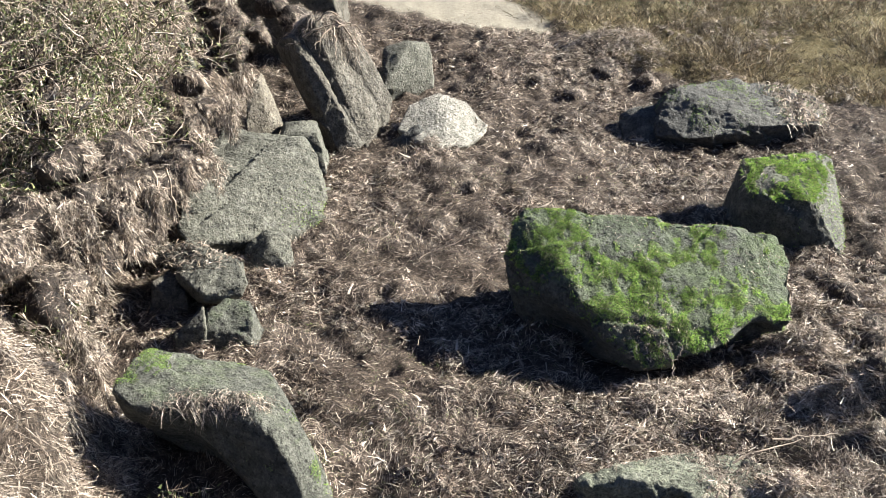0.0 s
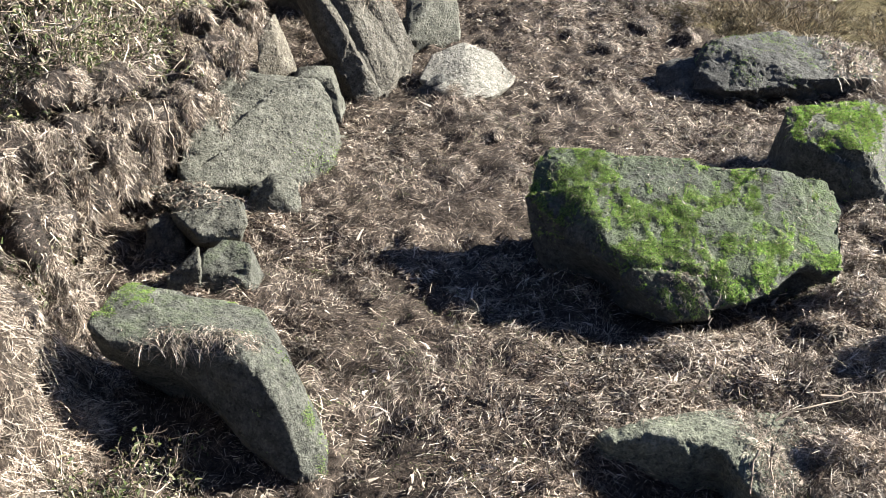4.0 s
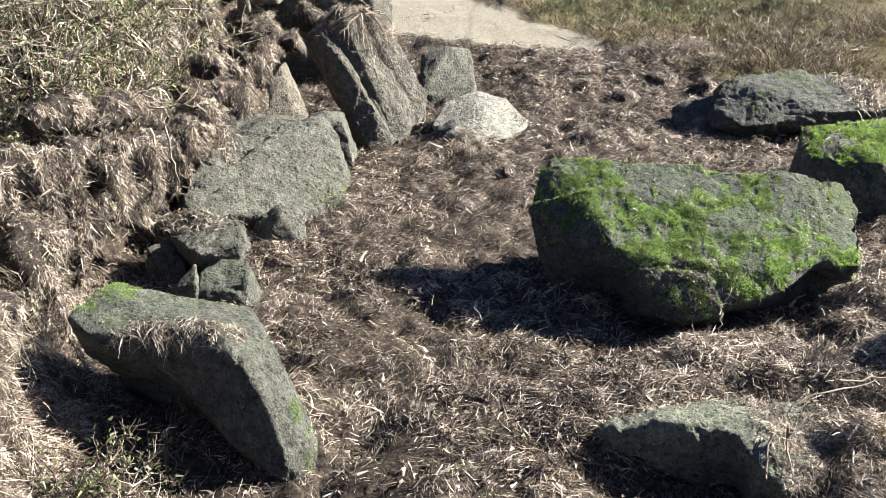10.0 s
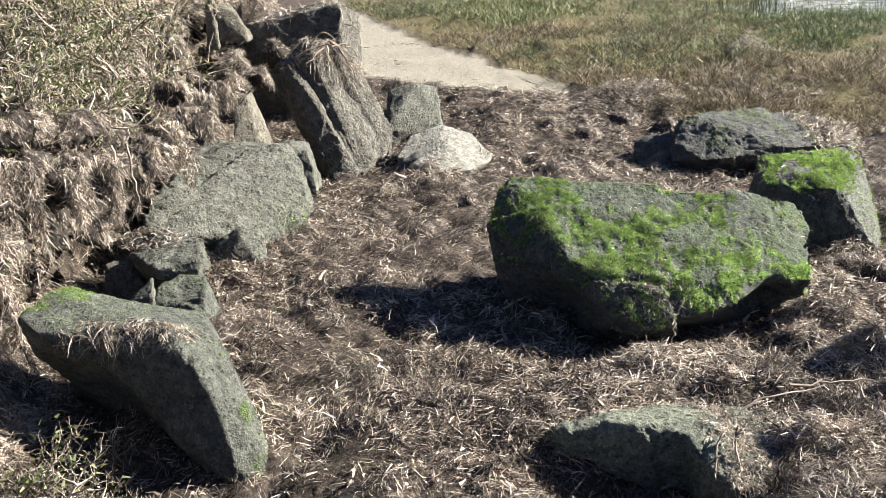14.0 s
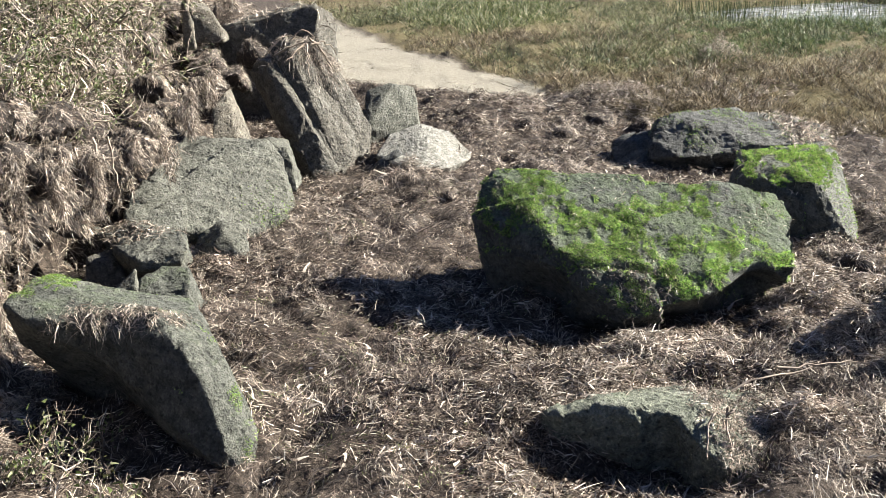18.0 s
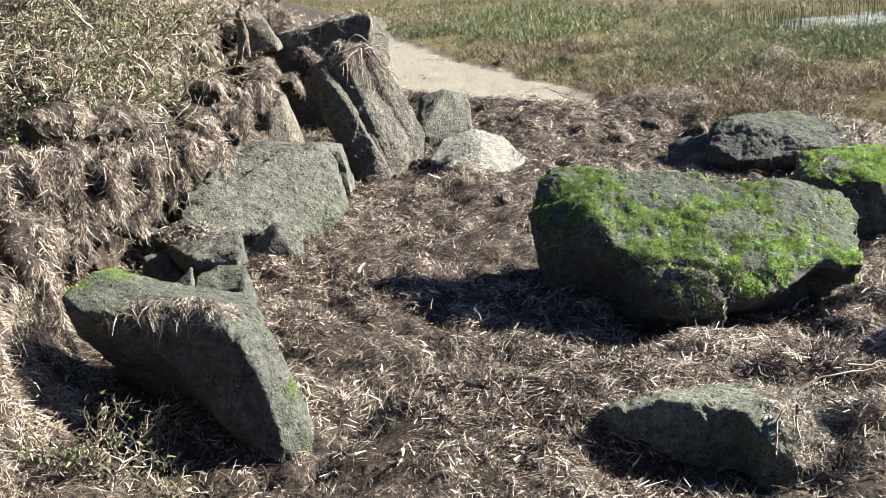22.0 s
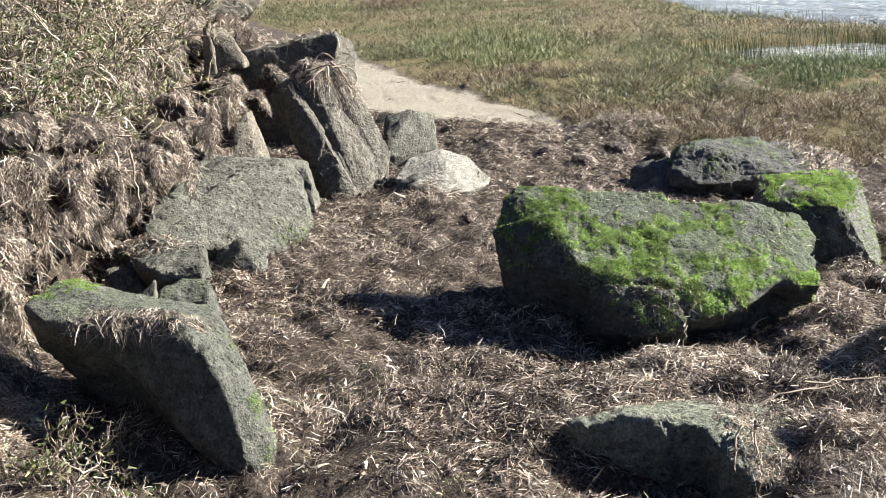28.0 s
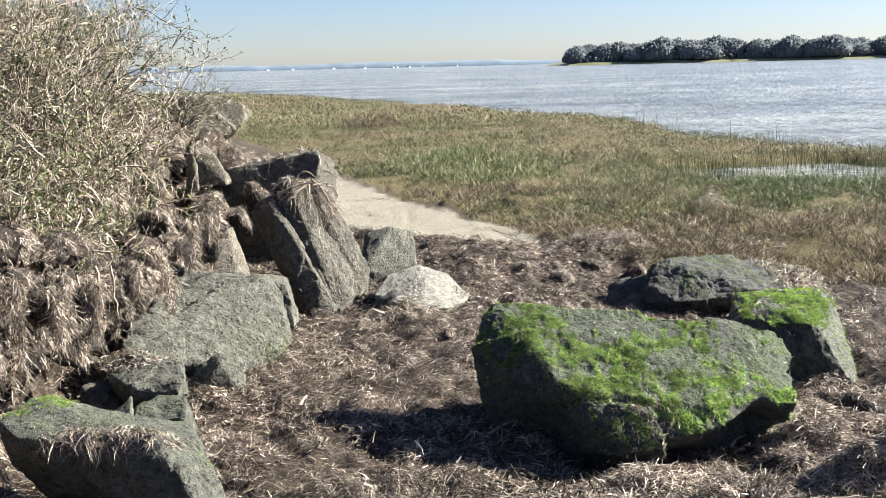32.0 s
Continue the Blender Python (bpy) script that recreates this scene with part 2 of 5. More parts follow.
LEAF = strand_material("grey_green_leaf", [
    (0.0, (0.025, 0.04, 0.012)), (0.45, (0.085, 0.115, 0.035)), (0.75, (0.18, 0.19, 0.08)), (1.0, (0.45, 0.41, 0.29))], 0.55, 0.3)
TWIG = strand_material("grey_twig", [
    (0.0, (0.06, 0.045, 0.033)), (0.4, (0.15, 0.115, 0.088)), (0.8, (0.34, 0.28, 0.225)), (1.0, (0.58, 0.51, 0.43))], 0.75, 0.0)

REED = strand_material("dark_reed", [(0.0, (0.02, 0.035, 0.012)), (0.6, (0.05, 0.075, 0.025)), (1.0, (0.16, 0.15, 0.06))], 0.5, 0.3)


def ground_material():
    m, nt, p = material("shore_ground")
    a = nt.nodes.new("ShaderNodeAttribute")
    a.attribute_name = "zone"
    sep = nt.nodes.new("ShaderNodeSeparateColor")
    nt.links.new(a.outputs["Color"], sep.inputs[0])
    big, mid, fine = noisy(nt, 2.2, 5.0), noisy(nt, 30.0, 9.0, 0.8), noisy(nt, 190.0, 4.0, 0.75)
    litter = ramp(nt, mid, [(0.36, (0.010, 0.008, 0.006)), (0.52, (0.05, 0.039, 0.031)), (0.68, (0.17, 0.138, 0.11))])
    litter = mix(nt, 0.6, litter, ramp(nt, fine, [(0.4, (0.5, 0.5, 0.5)), (0.62, (1.5, 1.45, 1.4))]), "MULTIPLY")
    sand = ramp(nt, mid, [(0.3, (0.165, 0.148, 0.115)), (0.65, (0.275, 0.253, 0.205))])
    sand = mix(nt, 0.35, sand, ramp(nt, fine, [(0.35, (0.5, 0.48, 0.45)), (0.6, (1.1, 1.1, 1.1))]), "MULTIPLY")
    soil = ramp(nt, mid, [(0.3, (0.03, 0.026, 0.012)), (0.65, (0.13, 0.105, 0.05))])
    col = mix(nt, sep.outputs[0], litter, sand)
    col = mix(nt, sep.outputs[1], col, soil)
    nt.links.new(col, p.inputs["Base Color"])
    p.inputs["Roughness"].default_value = 0.92
    p.inputs["Specular IOR Level"].default_value = 0.2
    first = bump(nt, p, mid, 0.7, 0.03)
    bump(nt, p, fine, 0.5, 0.005, first)
    return m


def water_material():
    m, nt, p = material("choppy_water")
    silt = noisy(nt, 0.12, 8.0, 0.75, stretch=(0.25, 1.0, 1.0))
    nt.links.new(ramp(nt, silt, [(0.36, (0.11, 0.12, 0.12)), (0.5, (0.21, 0.22, 0.215)), (0.66, (0.37, 0.38, 0.365))]), p.inputs["Base Color"])
    p.inputs["Roughness"].default_value = 0.18
    p.inputs["IOR"].default_value = 1.33
    swell = noisy(nt, 0.5, 6.0, 0.7, stretch=(0.35, 1.0, 1.0))
    chop = noisy(nt, 4.0, 5.0, 0.7, stretch=(0.5, 1.0, 1.0))
    first = bump(nt, p, swell, 1.0, 1.6)
    bump(nt, p, chop, 1.0, 0.14, first)
    return m


# ---- ground and water ----
WATER = -0.14


def toe(y):
    """How far left the foot of the bank lies."""
    return np.interp(y, [0, 2.7, 3.1, 3.6, 4.2, 5.0, 6.0, 7.0, 9.0, 12.0, 20.0, 40.0, 80.0, 400.0],
                     [-0.95, -0.95, -1.0, -1.06, -0.80, -0.64, -0.57, -0.52, -0.58, -1.0, -3.4, -9.5, -17.0, -60.0])


def shore(y):
    """How far right the marsh reaches."""
    return np.interp(y, [0, 8, 12, 14.2, 15.7, 18.4, 22, 24, 28, 31, 40, 52, 64, 72, 400],
                     [13, 11, 9.0, 7.7, 6.8, 6.1, 6.1, 6.4, 5.7, 4.5, 1.5, -2.0, -7.8, -30, -600])


def pool(x, y):
    """The open water among the reeds."""
    d = ((x - 6.1) / 2.3) ** 2 + ((y - 11.6 + 0.2 * (x - 6.1)) / 1.7) ** 2
    return 1 - smooth(0.5, 1.3, d + 0.35 * vnoise(x, y, 0.7, 5))


def sandy(x, y):
    left = np.interp(y, [7.0, 7.8, 8.6, 12.4, 15.0], [0.85, 0.2, -0.2, -0.5, -0.7])
    right = np.interp(y, [6.4, 7.1, 7.55, 8.05, 9.15, 10.3, 12.4, 14.5], [1.42, 1.42, 1.40, 1.2, 0.8, 0.38, -0.13, -0.6])
    wob = 0.10 * vnoise(x, y, 0.45, 3) + 0.05 * vnoise(x, y, 0.15, 4)
    near = np.interp(x, [-1, 0.15, 0.4, 0.75, 1.15, 1.5], [8.2, 8.05, 7.8, 7.47, 7.25, 7.1])
    return smooth(-0.05, 0.05, x - left + wob) * smooth(-0.05, 0.05, right - x + wob) * smooth(-0.06, 0.12, y - near + 1.5 * wob) * smooth(0, 0.4, 15 - y)


def marshy(x, y):
    edge = np.interp(y, [5.5, 6.1, 6.6, 7.3, 8.05, 9.15, 10.3, 12.4, 15.0, 40], [3.6, 2.5, 1.7, 1.5, 1.28, 0.87, 0.45, -0.05, -0.7, -8.0])
    return smooth(-0.08, 0.12, x - edge + 0.12 * vnoise(x, y, 0.5, 6))


def height(x, y):
    x, y = np.asarray(x, float), np.asarray(y, float)
    s = toe(y) + 0.10 * vnoise(x, y, 0.6, 8) + 0.10 * vnoise(x, y, 0.27, 18) + 0.06 * vnoise(x, y, 0.12, 19) - x
    s = s - 0.28 * smooth(2.5, 3.3, y) * (1 - smooth(6.6, 7.6, y))
    s0 = np.maximum(s, 0)
    grow = 1 - smooth(9.6, 14, y)
    bank = (0.86 * (1 - np.exp(-s0 / 0.42)) + 0.10 * np.minimum(s0, 3)) * grow
    lumps = 0.030 * vnoise(x, y, 0.33, 1) + 0.022 * vnoise(x, y, 0.13, 2) + 0.024 * vnoise(x, y, 0.065, 9)
    heaps = 0.10 * np.clip(vnoise(x, y, 0.2, 11) + 0.5 * vnoise(x, y, 0.09, 13) + 0.1, 0, 1) * smooth(1.3, 1.6, x) * (1 - smooth(3.6, 4.2, y))
    ridge = 0.10 * np.exp(-((x - 1.75) / 0.55) ** 2 - ((y - 6.75 + 0.15 * (x - 1.7)) / 0.3) ** 2)
    rough = smooth(0, 0.25, s) * grow * (0.12 * vnoise(x, y, 0.26, 12) + 0.09 * vnoise(x, y, 0.11, 16) + 0.045 * vnoise(x, y, 0.05, 17))
    drop = 0.09 * smooth(0.8, 1.9, x) * smooth(2.7, 3.5, y) * (1 - smooth(6.3, 7.2, y))
    drop = drop + 0.07 * np.exp(-(((x - 0.85) / 0.6) ** 2) - ((y - 3.2) / 0.25) ** 2)
    drop = drop + 0.14 * np.exp(-((x - 0.76) / 0.30) ** 6) * (1 - smooth(2.44, 2.56, y)) * smooth(2.02, 2.2, y)
    drop = drop + 0.09 * np.exp(-((x + 0.38) / 0.36) ** 4 - ((y - 2.42) / 0.26) ** 4)
    hush = np.exp(-(((x - 0.98) / 0.42) ** 4) - ((y - 2.5) / 0.2) ** 4)
    drop = drop + 0.05 * hush
    lumps = lumps * (1 - 0.8 * hush)
    mound = 0.30 * np.exp(-((x + 1.17) / 0.20) ** 2 - ((y - 2.66) / 0.30) ** 2)
    sand = sandy(x, y)
    z = -drop + mound + bank + lumps * (1 - 0.75 * sand) * (1 - 0.7 * smooth(9, 14, y)) + heaps + ridge + rough
    z = z - 0.02 * marshy(x, y) * smooth(8, 14, y)
    z = z - 0.24 * pool(x, y)
    out = x - shore(y) + 0.5 * vnoise(x, y, 1.7, 14) + 0.25 * vnoise(x, y, 0.5, 15)
    z = z - 0.22 * smooth(-0.4, 0.5, out) - 0.9 * smooth(0.5, 12, out) - 4 * smooth(30, 300, out)
    return z


def axis(low, fine_low, fine_high, high, step, rate):
    mid = np.arange(fine_low, fine_high + step / 2, step)
    right, d = [], step
    while fine_high + sum(right) < high:
        d *= rate
        right.append(d)
    left, d = [], step
    while fine_low - sum(left) > low:
        d *= rate
        left.append(d)
    return np.concatenate([(fine_low - np.cumsum(left))[::-1], mid, fine_high + np.cumsum(right)])


GROUND = ground_material()


def build_ground():
    xs, ys = axis(-4500, -1.8, 2.5, 4500, 0.027, 1.06), axis(-600, 1.75, 6.9, 4500, 0.027, 1.05)
    gx, gy = np.meshgrid(xs, ys)
    verts = np.stack([gx, gy, height(gx, gy)], -1).reshape(-1, 3)
    n, k = len(xs), len(ys)
    a = (np.arange(k - 1)[:, None] * n + np.arange(n - 1)[None]).ravel()
    me = quad_mesh("ground", verts, np.stack([a, a + 1, a + n + 1, a + n], -1))
    zone = np.zeros((len(verts), 4), np.float32)
    zone[:, 0] = sandy(gx, gy).ravel()
    zone[:, 1] = marshy(gx, gy).ravel()
    zone[:, 3] = 1
    me.attributes.new("zone", "FLOAT_COLOR", "POINT").data.foreach_set("color", zone.ravel())
    tagged(put(me, "ground", GROUND), "brown shore ground under wrack, sand and marsh", "ground", kind="structure")


build_ground()


def build_water():
    xs, ys = axis(-4500, -8, 24, 4500, 0.5, 1.08), axis(8, 11, 60, 4500, 0.3, 1.06)
    gx, gy = np.meshgrid(xs, ys)
    wave = 0.01 * vnoise(gx, gy, 1.1, 21) + (0.045 * vnoise(gx * 0.35, gy, 0.9, 22) + 0.05 * vnoise(gx * 0.3, gy, 2.6, 23)) * smooth(18, 32, gy) * (1 - smooth(150, 400, gy))
    verts = np.stack([gx, gy, WATER + wave], -1).reshape(-1, 3)
    n, k = len(xs), len(ys)
    a = (np.arange(k - 1)[:, None] * n + np.arange(n - 1)[None]).ravel()
    me = quad_mesh("water", verts, np.stack([a, a + 1, a + n + 1, a + n], -1))
    tagged(put(me, "water", water_material()), "grey-blue choppy bay water under a bright sky", "water", kind="structure")


build_water()


# ---- rocks ----
def hull(corners, edge):
    """A convex block from a few corners, its faces cut fine."""
    bm = bmesh.new()
    for c in corners:
        bm.verts.new(c)
    bmesh.ops.convex_hull(bm, input=bm.verts)
    for v in [v for v in bm.verts if not v.link_faces]:
        bm.verts.remove(v)
    for _ in range(7):
        long = [e for e in bm.edges if e.calc_length() > edge]
        if not long:
            break
        bmesh.ops.subdivide_edges(bm, edges=long, cuts=1)
        bmesh.ops.triangulate(bm, faces=[f for f in bm.faces if len(f.verts) > 3])
    return bm


def rock_mesh(name, corners, edge, wear, rough, seed, hollows=()):
    """A block from a few corners, or of several such grown together, its edges worn round and its skin broken by relief at several sizes."""
    if isinstance(corners[0], list):
        bm = bmesh.new()
        for c in corners:
            one = hull(c, edge)
            me = bpy.data.meshes.new("hull")
            one.to_mesh(me)
            one.free()
            bm.from_mesh(me)
            bpy.data.meshes.remove(me)
    else:
        bm = hull(corners, edge)
    for _ in range(wear):
        bmesh.ops.smooth_vert(bm, verts=bm.verts, factor=0.5, use_axis_x=True, use_axis_y=True, use_axis_z=True)
    for centre, reach, push in hollows:
        for v in bm.verts:
            v.co += Vector(push) * math.exp(-(v.co - Vector(centre)).length_squared / reach**2)
    bm.normal_update()
    off = Vector((seed * 3.7, seed * 1.9, seed * 5.3))
    for v in bm.verts:
        p = v.co + off
        d = noise.fractal(p * 3.2, 1.0, 2.0, 3) * 0.5 + noise.fractal(p * 11, 0.9, 2.1, 4) * 0.35
        for size, gain in ((3.2, 0.55), (9.0, 0.32), (24.0, 0.13)):
            near, seat = noise.voronoi(p * size)
            tilt = noise.cell_vector(seat[0] * 7.3)
            d += gain * (p * size - seat[0]).dot(tilt) / size * 9
        d += noise.noise(p * 42) * 0.22 + noise.noise(p * 90) * 0.14
        crack = abs(noise.noise(Vector((p.x * 3.0, p.y * 3.0, p.z * 6.5)) + off))
        d -= 0.28 * max(0.0, 1 - crack / 0.05)
        v.co += v.normal * d * rough
    bm.normal_update()
    me = bpy.data.meshes.new(name)
    bm.to_mesh(me)
    bm.free()
    return me


def rock(at, corners, stone, label, edge=0.03, wear=1, rough=0.016, seed=1.0, turn=0.0, name="rock", **more):
    top = new(name)
    top.location = at
    top.rotation_euler = (0, 0, radians(turn))
    tagged(top, label, "rock")
    body = put(rock_mesh("stone", corners, edge, wear, rough, seed, **more), "stone", stone, top)
    return top, body


def faces_of(ob):
    """Centres, normals, areas and one edge of each triangle of a mesh, in its own space."""
    me = ob.data
    n = len(me.polygons)
    mid, nor, area = np.empty(n * 3), np.empty(n * 3), np.empty(n)
    me.polygons.foreach_get("center", mid)
    me.polygons.foreach_get("normal", nor)
    me.polygons.foreach_get("area", area)
    return mid.reshape(-1, 3), nor.reshape(-1, 3), area


def cover(ob, count, chance, long, wide, droop, material_, name, label="", lean=0.5, flat=0.0):
    """Blades that grow or lie on a stone where chance(centres, normals) allows."""
    mid, nor, area = faces_of(ob)
    w = area * np.clip(chance(mid, nor), 0, 1)
    if w.sum() <= 0:
        return None
    pick = rng.choice(len(mid), count, p=w / w.sum())
    spread = np.sqrt(area[pick])[:, None]
    side0 = unit(np.cross(nor[pick], rng.normal(size=(count, 3))))
    side1 = np.cross(nor[pick], side0)
    base = mid[pick] + side0 * spread * rng.uniform(-0.6, 0.6, (count, 1)) + side1 * spread * rng.uniform(-0.6, 0.6, (count, 1))
    base = base + nor[pick] * 0.002
    way = unit(nor[pick] * (1 - flat) + side0 * lean * rng.normal(size=(count, 1)) + np.array([0, 0, 0.15]))
    side = unit(np.cross(way, rng.normal(size=(count, 3))))
    v, q = ribbons(base, way, side, rng.uniform(*long, count), rng.uniform(*wide, count), droop, 1 if name == "moss" else 2)
    return tagged(put(quad_mesh(name, v, q), name, material_, ob.parent, label), kind="stuff")


def patchy(cell, level, up=0.1, blobs=(), soft=0.9):
    """Where moss takes: on faces turned up, in ragged patches that thin out, and round the given places."""
    def chance(mid, nor):
        x, y, z = mid.T
        n = 1.1 * np.array([noise.fractal(Vector(m) / cell, 0.8, 2.1, 4) for m in mid.tolist()])
        for bx, by, bz, r, gain in blobs:
            n = n + gain * np.exp(-((mid - np.array([bx, by, bz])) ** 2).sum(1) / r**2)
        take = smooth(level - soft / 2, level + soft / 2, n)
        speck = vnoise(x + 0.7 * z, y - 0.6 * z, 0.035, 33) + 0.9 * vnoise(x - 0.4 * y, z + 0.3 * x, 0.016, 34)
        return take * smooth(0.75 - 1.5 * take, 1.1 - 1.2 * take, speck) * smooth(up, up + 0.25, nor[:, 2])
    return chance


# The large green-topped boulder.
boulder, stone = rock((1.05, 3.40, 0), [
    (-0.51, 0.29, 0.35), (-0.45, 0.33, 0.385), (-0.33, 0.34, 0.365), (0.10, 0.24, 0.30), (0.39, 0.18, 0.315), (0.57, 0.20, 0.265), (0.57, 0.05, 0.22),
    (0.48, -0.25, 0.13), (0.475, -0.24, 0.10), (0.26, -0.285, 0.135), (0.12, -0.33, 0.085), (-0.10, -0.34, 0.035), (-0.21, -0.26, 0.09), (-0.30, -0.16, 0.225), (-0.36, -0.14, 0.165), (-0.42, 0.0, 0.20),
    (-0.48, 0.12, 0.25), (-0.55, 0.20, 0.27), (-0.55, 0.15, 0.13), (-0.50, 0.12, 0.0), (0.42, -0.05, -0.1), (-0.44, 0.05, -0.1), (-0.15, -0.12, -0.1),
    (0.5, 0.40, -0.1), (-0.48, 0.27, -0.1), (-0.3, 0.36, 0.34), (0.0, 0.42, -0.1), (0.5, 0.32, 0.22)],
    MOSSY, "large dark boulder with bright green moss on its sloping face", edge=0.013, wear=1, rough=0.015, seed=1.3, hollows=[((-0.35, -0.06, 0.0), 0.12, (0.05, 0.07, 0.0)), ((0.34, -0.24, 0.05), 0.11, (0.0, 0.12, 0.03))])
cover(stone, 85000, patchy(0.11, -0.02, 0.12, [(-0.32, 0.16, 0.31, 0.12, 0.7), (-0.1, -0.22, 0.10, 0.16, 0.55), (0.16, -0.2, 0.14, 0.14, 0.5), (0.36, -0.12, 0.19, 0.09, 0.1), (0.0, -0.04, 0.19, 0.2, 0.3),
                                         (0.22, 0.12, 0.28, 0.08, 0.4), (-0.05, 0.24, 0.33, 0.16, -0.9), (0.48, 0.08, 0.24, 0.14, -0.9), (0.34, 0.02, 0.22, 0.08, -0.4)], 1.3),
      (0.003, 0.010), (0.0008, 0.0022), 0.4, MOSS, "moss", "bright green tufted moss", lean=1.2, flat=0.3)
cover(stone, 1500, patchy(0.12, -0.1, 0.1), (0.008, 0.03), (0.001, 0.0025), 0.4, STRAW, "straw", "scraps of dry straw on the moss", lean=1.0, flat=0.8)
cover(stone, 700, lambda m, n: smooth(0.2, 0.5, n[:, 2]) * np.exp(-((m - np.array([-0.07, -0.26, 0.09])) ** 2).sum(1) / 0.010), (0.010, 0.026), (0.001, 0.003), 0.5, STRAW, "straw", "bleached straw caught in moss", lean=1.0, flat=0.8)

# The squarer block behind it.
block, stone = rock((1.95, 4.20, 0), [
    (-0.20, 0.20, 0.20), (-0.16, 0.25, 0.225), (0.24, 0.28, 0.225), (0.29, 0.26, 0.185), (-0.21, 0.02, 0.16), (-0.18, -0.01, 0.155), (0.03, -0.11, 0.16), (0.07, -0.11, 0.145),
    (0.36, 0.16, -0.07), (0.36, 0.16, -0.2), (0.21, -0.19, -0.12), (0.20, -0.19, -0.2), (0.16, -0.215, -0.2), (0.14, -0.20, -0.12), (-0.12, -0.04, -0.2), (-0.26, 0.06, -0.2), (-0.25, 0.08, -0.05), (0.36, 0.34, -0.2), (-0.22, 0.36, -0.2)],
    FILMED, "squarish dark stone block with a mossy green top", edge=0.016, wear=1, rough=0.012, seed=2.1)
cover(stone, 15000, lambda m, n: patchy(0.12, -0.6, 0.5)(m, n) * smooth(0.11, 0.14, m[:, 2]) * smooth(-0.12, -0.07, m[:, 1]), (0.005, 0.016), (0.0014, 0.0035), 0.4, MOSS, "moss", "bright green tufted moss", lean=0.8)
cover(stone, 900, lambda m, n: smooth(0.25, 0.35, n[:, 0]) * smooth(-0.3, 0.3, vnoise(m[:, 1], m[:, 2], 0.06, 3)), (0.004, 0.012), (0.002, 0.004), 0.4, MOSS, "moss", "thin green moss on the side")
cover(stone, 260, lambda m, n: smooth(0.6, 0.9, n[:, 2]), (0.02, 0.06), (0.002, 0.004), 0.5, STRAW, "straw", "pale straw lying on moss", lean=1.0, flat=0.85)

# The low boulder at the marsh's edge.
low, stone = rock((2.0, 5.45, 0), [
    (-0.39, -0.12, -0.02), (-0.36, -0.08, 0.07), (-0.21, 0.13, 0.185), (-0.15, 0.16, 0.18), (0.02, 0.22, 0.16), (0.22, 0.28, 0.15), (0.5, 0.28, 0.10), (0.72, 0.15, 0.02), (0.74, 0.05, -0.1),
    (-0.07, -0.06, 0.118), (0.06, -0.1, 0.10), (-0.12, -0.25, 0.012), (-0.24, -0.25, 0.01), (0.16, -0.2, 0.05), (0.55, -0.15, 0.015), (-0.3, -0.08, -0.16), (0.5, -0.06, -0.16), (0.6, 0.4, -0.16), (-0.35, 0.4, -0.16)],
    BASALT, "low dark boulder with thin moss at the marsh edge", edge=0.016, wear=1, rough=0.02, seed=3.4)
cover(stone, 7000, patchy(0.12, -0.05, 0.3, [(0.05, 0.12, 0.18, 0.14, 0.5)]), (0.003, 0.009), (0.001, 0.0028), 0.4, MOSS, "moss", "thin green moss")
cover(stone, 1500, lambda m, n: smooth(0.2, 0.6, n[:, 2]) * smooth(0.33, 0.45, m[:, 0]), (0.03, 0.09), (0.003, 0.007), 0.6, STRAW, "straw", "dried wrack draped over the stone", lean=1.0, flat=0.6)
foot, stone = rock((1.56, 5.42, 0), [(-0.11, 0.0, -0.06), (-0.10, 0.1, 0.05), (0.12, 0.12, 0.09), (0.16, -0.06, 0.06), (0.14, -0.1, -0.12), (-0.1, -0.1, -0.12), (-0.1, 0.2, -0.12), (0.2, 0.2, -0.12)],
                    BASALT, "small dark stone in the boulder's shade", edge=0.03, seed=3.9)

# The flat pale stone.
flat, stone = rock((0.42, 5.42, 0.015), [
    (-0.26, -0.01, 0.055), (-0.18, 0.17, 0.125), (0.0, 0.25, 0.15), (0.16, 0.20, 0.115), (0.26, 0.06, 0.025), (0.25, 0.0, 0.0), (0.12, -0.19, 0.005), (-0.03, -0.25, 0.01), (-0.15, -0.18, 0.03), (0.02, 0.0, 0.118),
    (-0.22, -0.02, 0.0), (-0.12, -0.13, -0.03), (0.0, -0.2, -0.04), (0.12, -0.14, -0.05), (0.22, 0.05, -0.05), (0.15, 0.2, -0.06), (-0.16, 0.18, -0.06)],
    PALE, "flat pale grey stone bleached by lichen", edge=0.014, wear=1, rough=0.009, seed=4.2)
rock((0.22, 5.33, 0), [(-0.11, -0.06, -0.03), (0.1, -0.1, -0.03), (0.12, 0.08, -0.03), (-0.1, 0.1, -0.03), (-0.04, 0.0, 0.06), (0.06, -0.02, 0.075), (0.06, 0.06, 0.08)],
     BASALT, "small dark stone under the pale one", edge=0.02, seed=4.6)

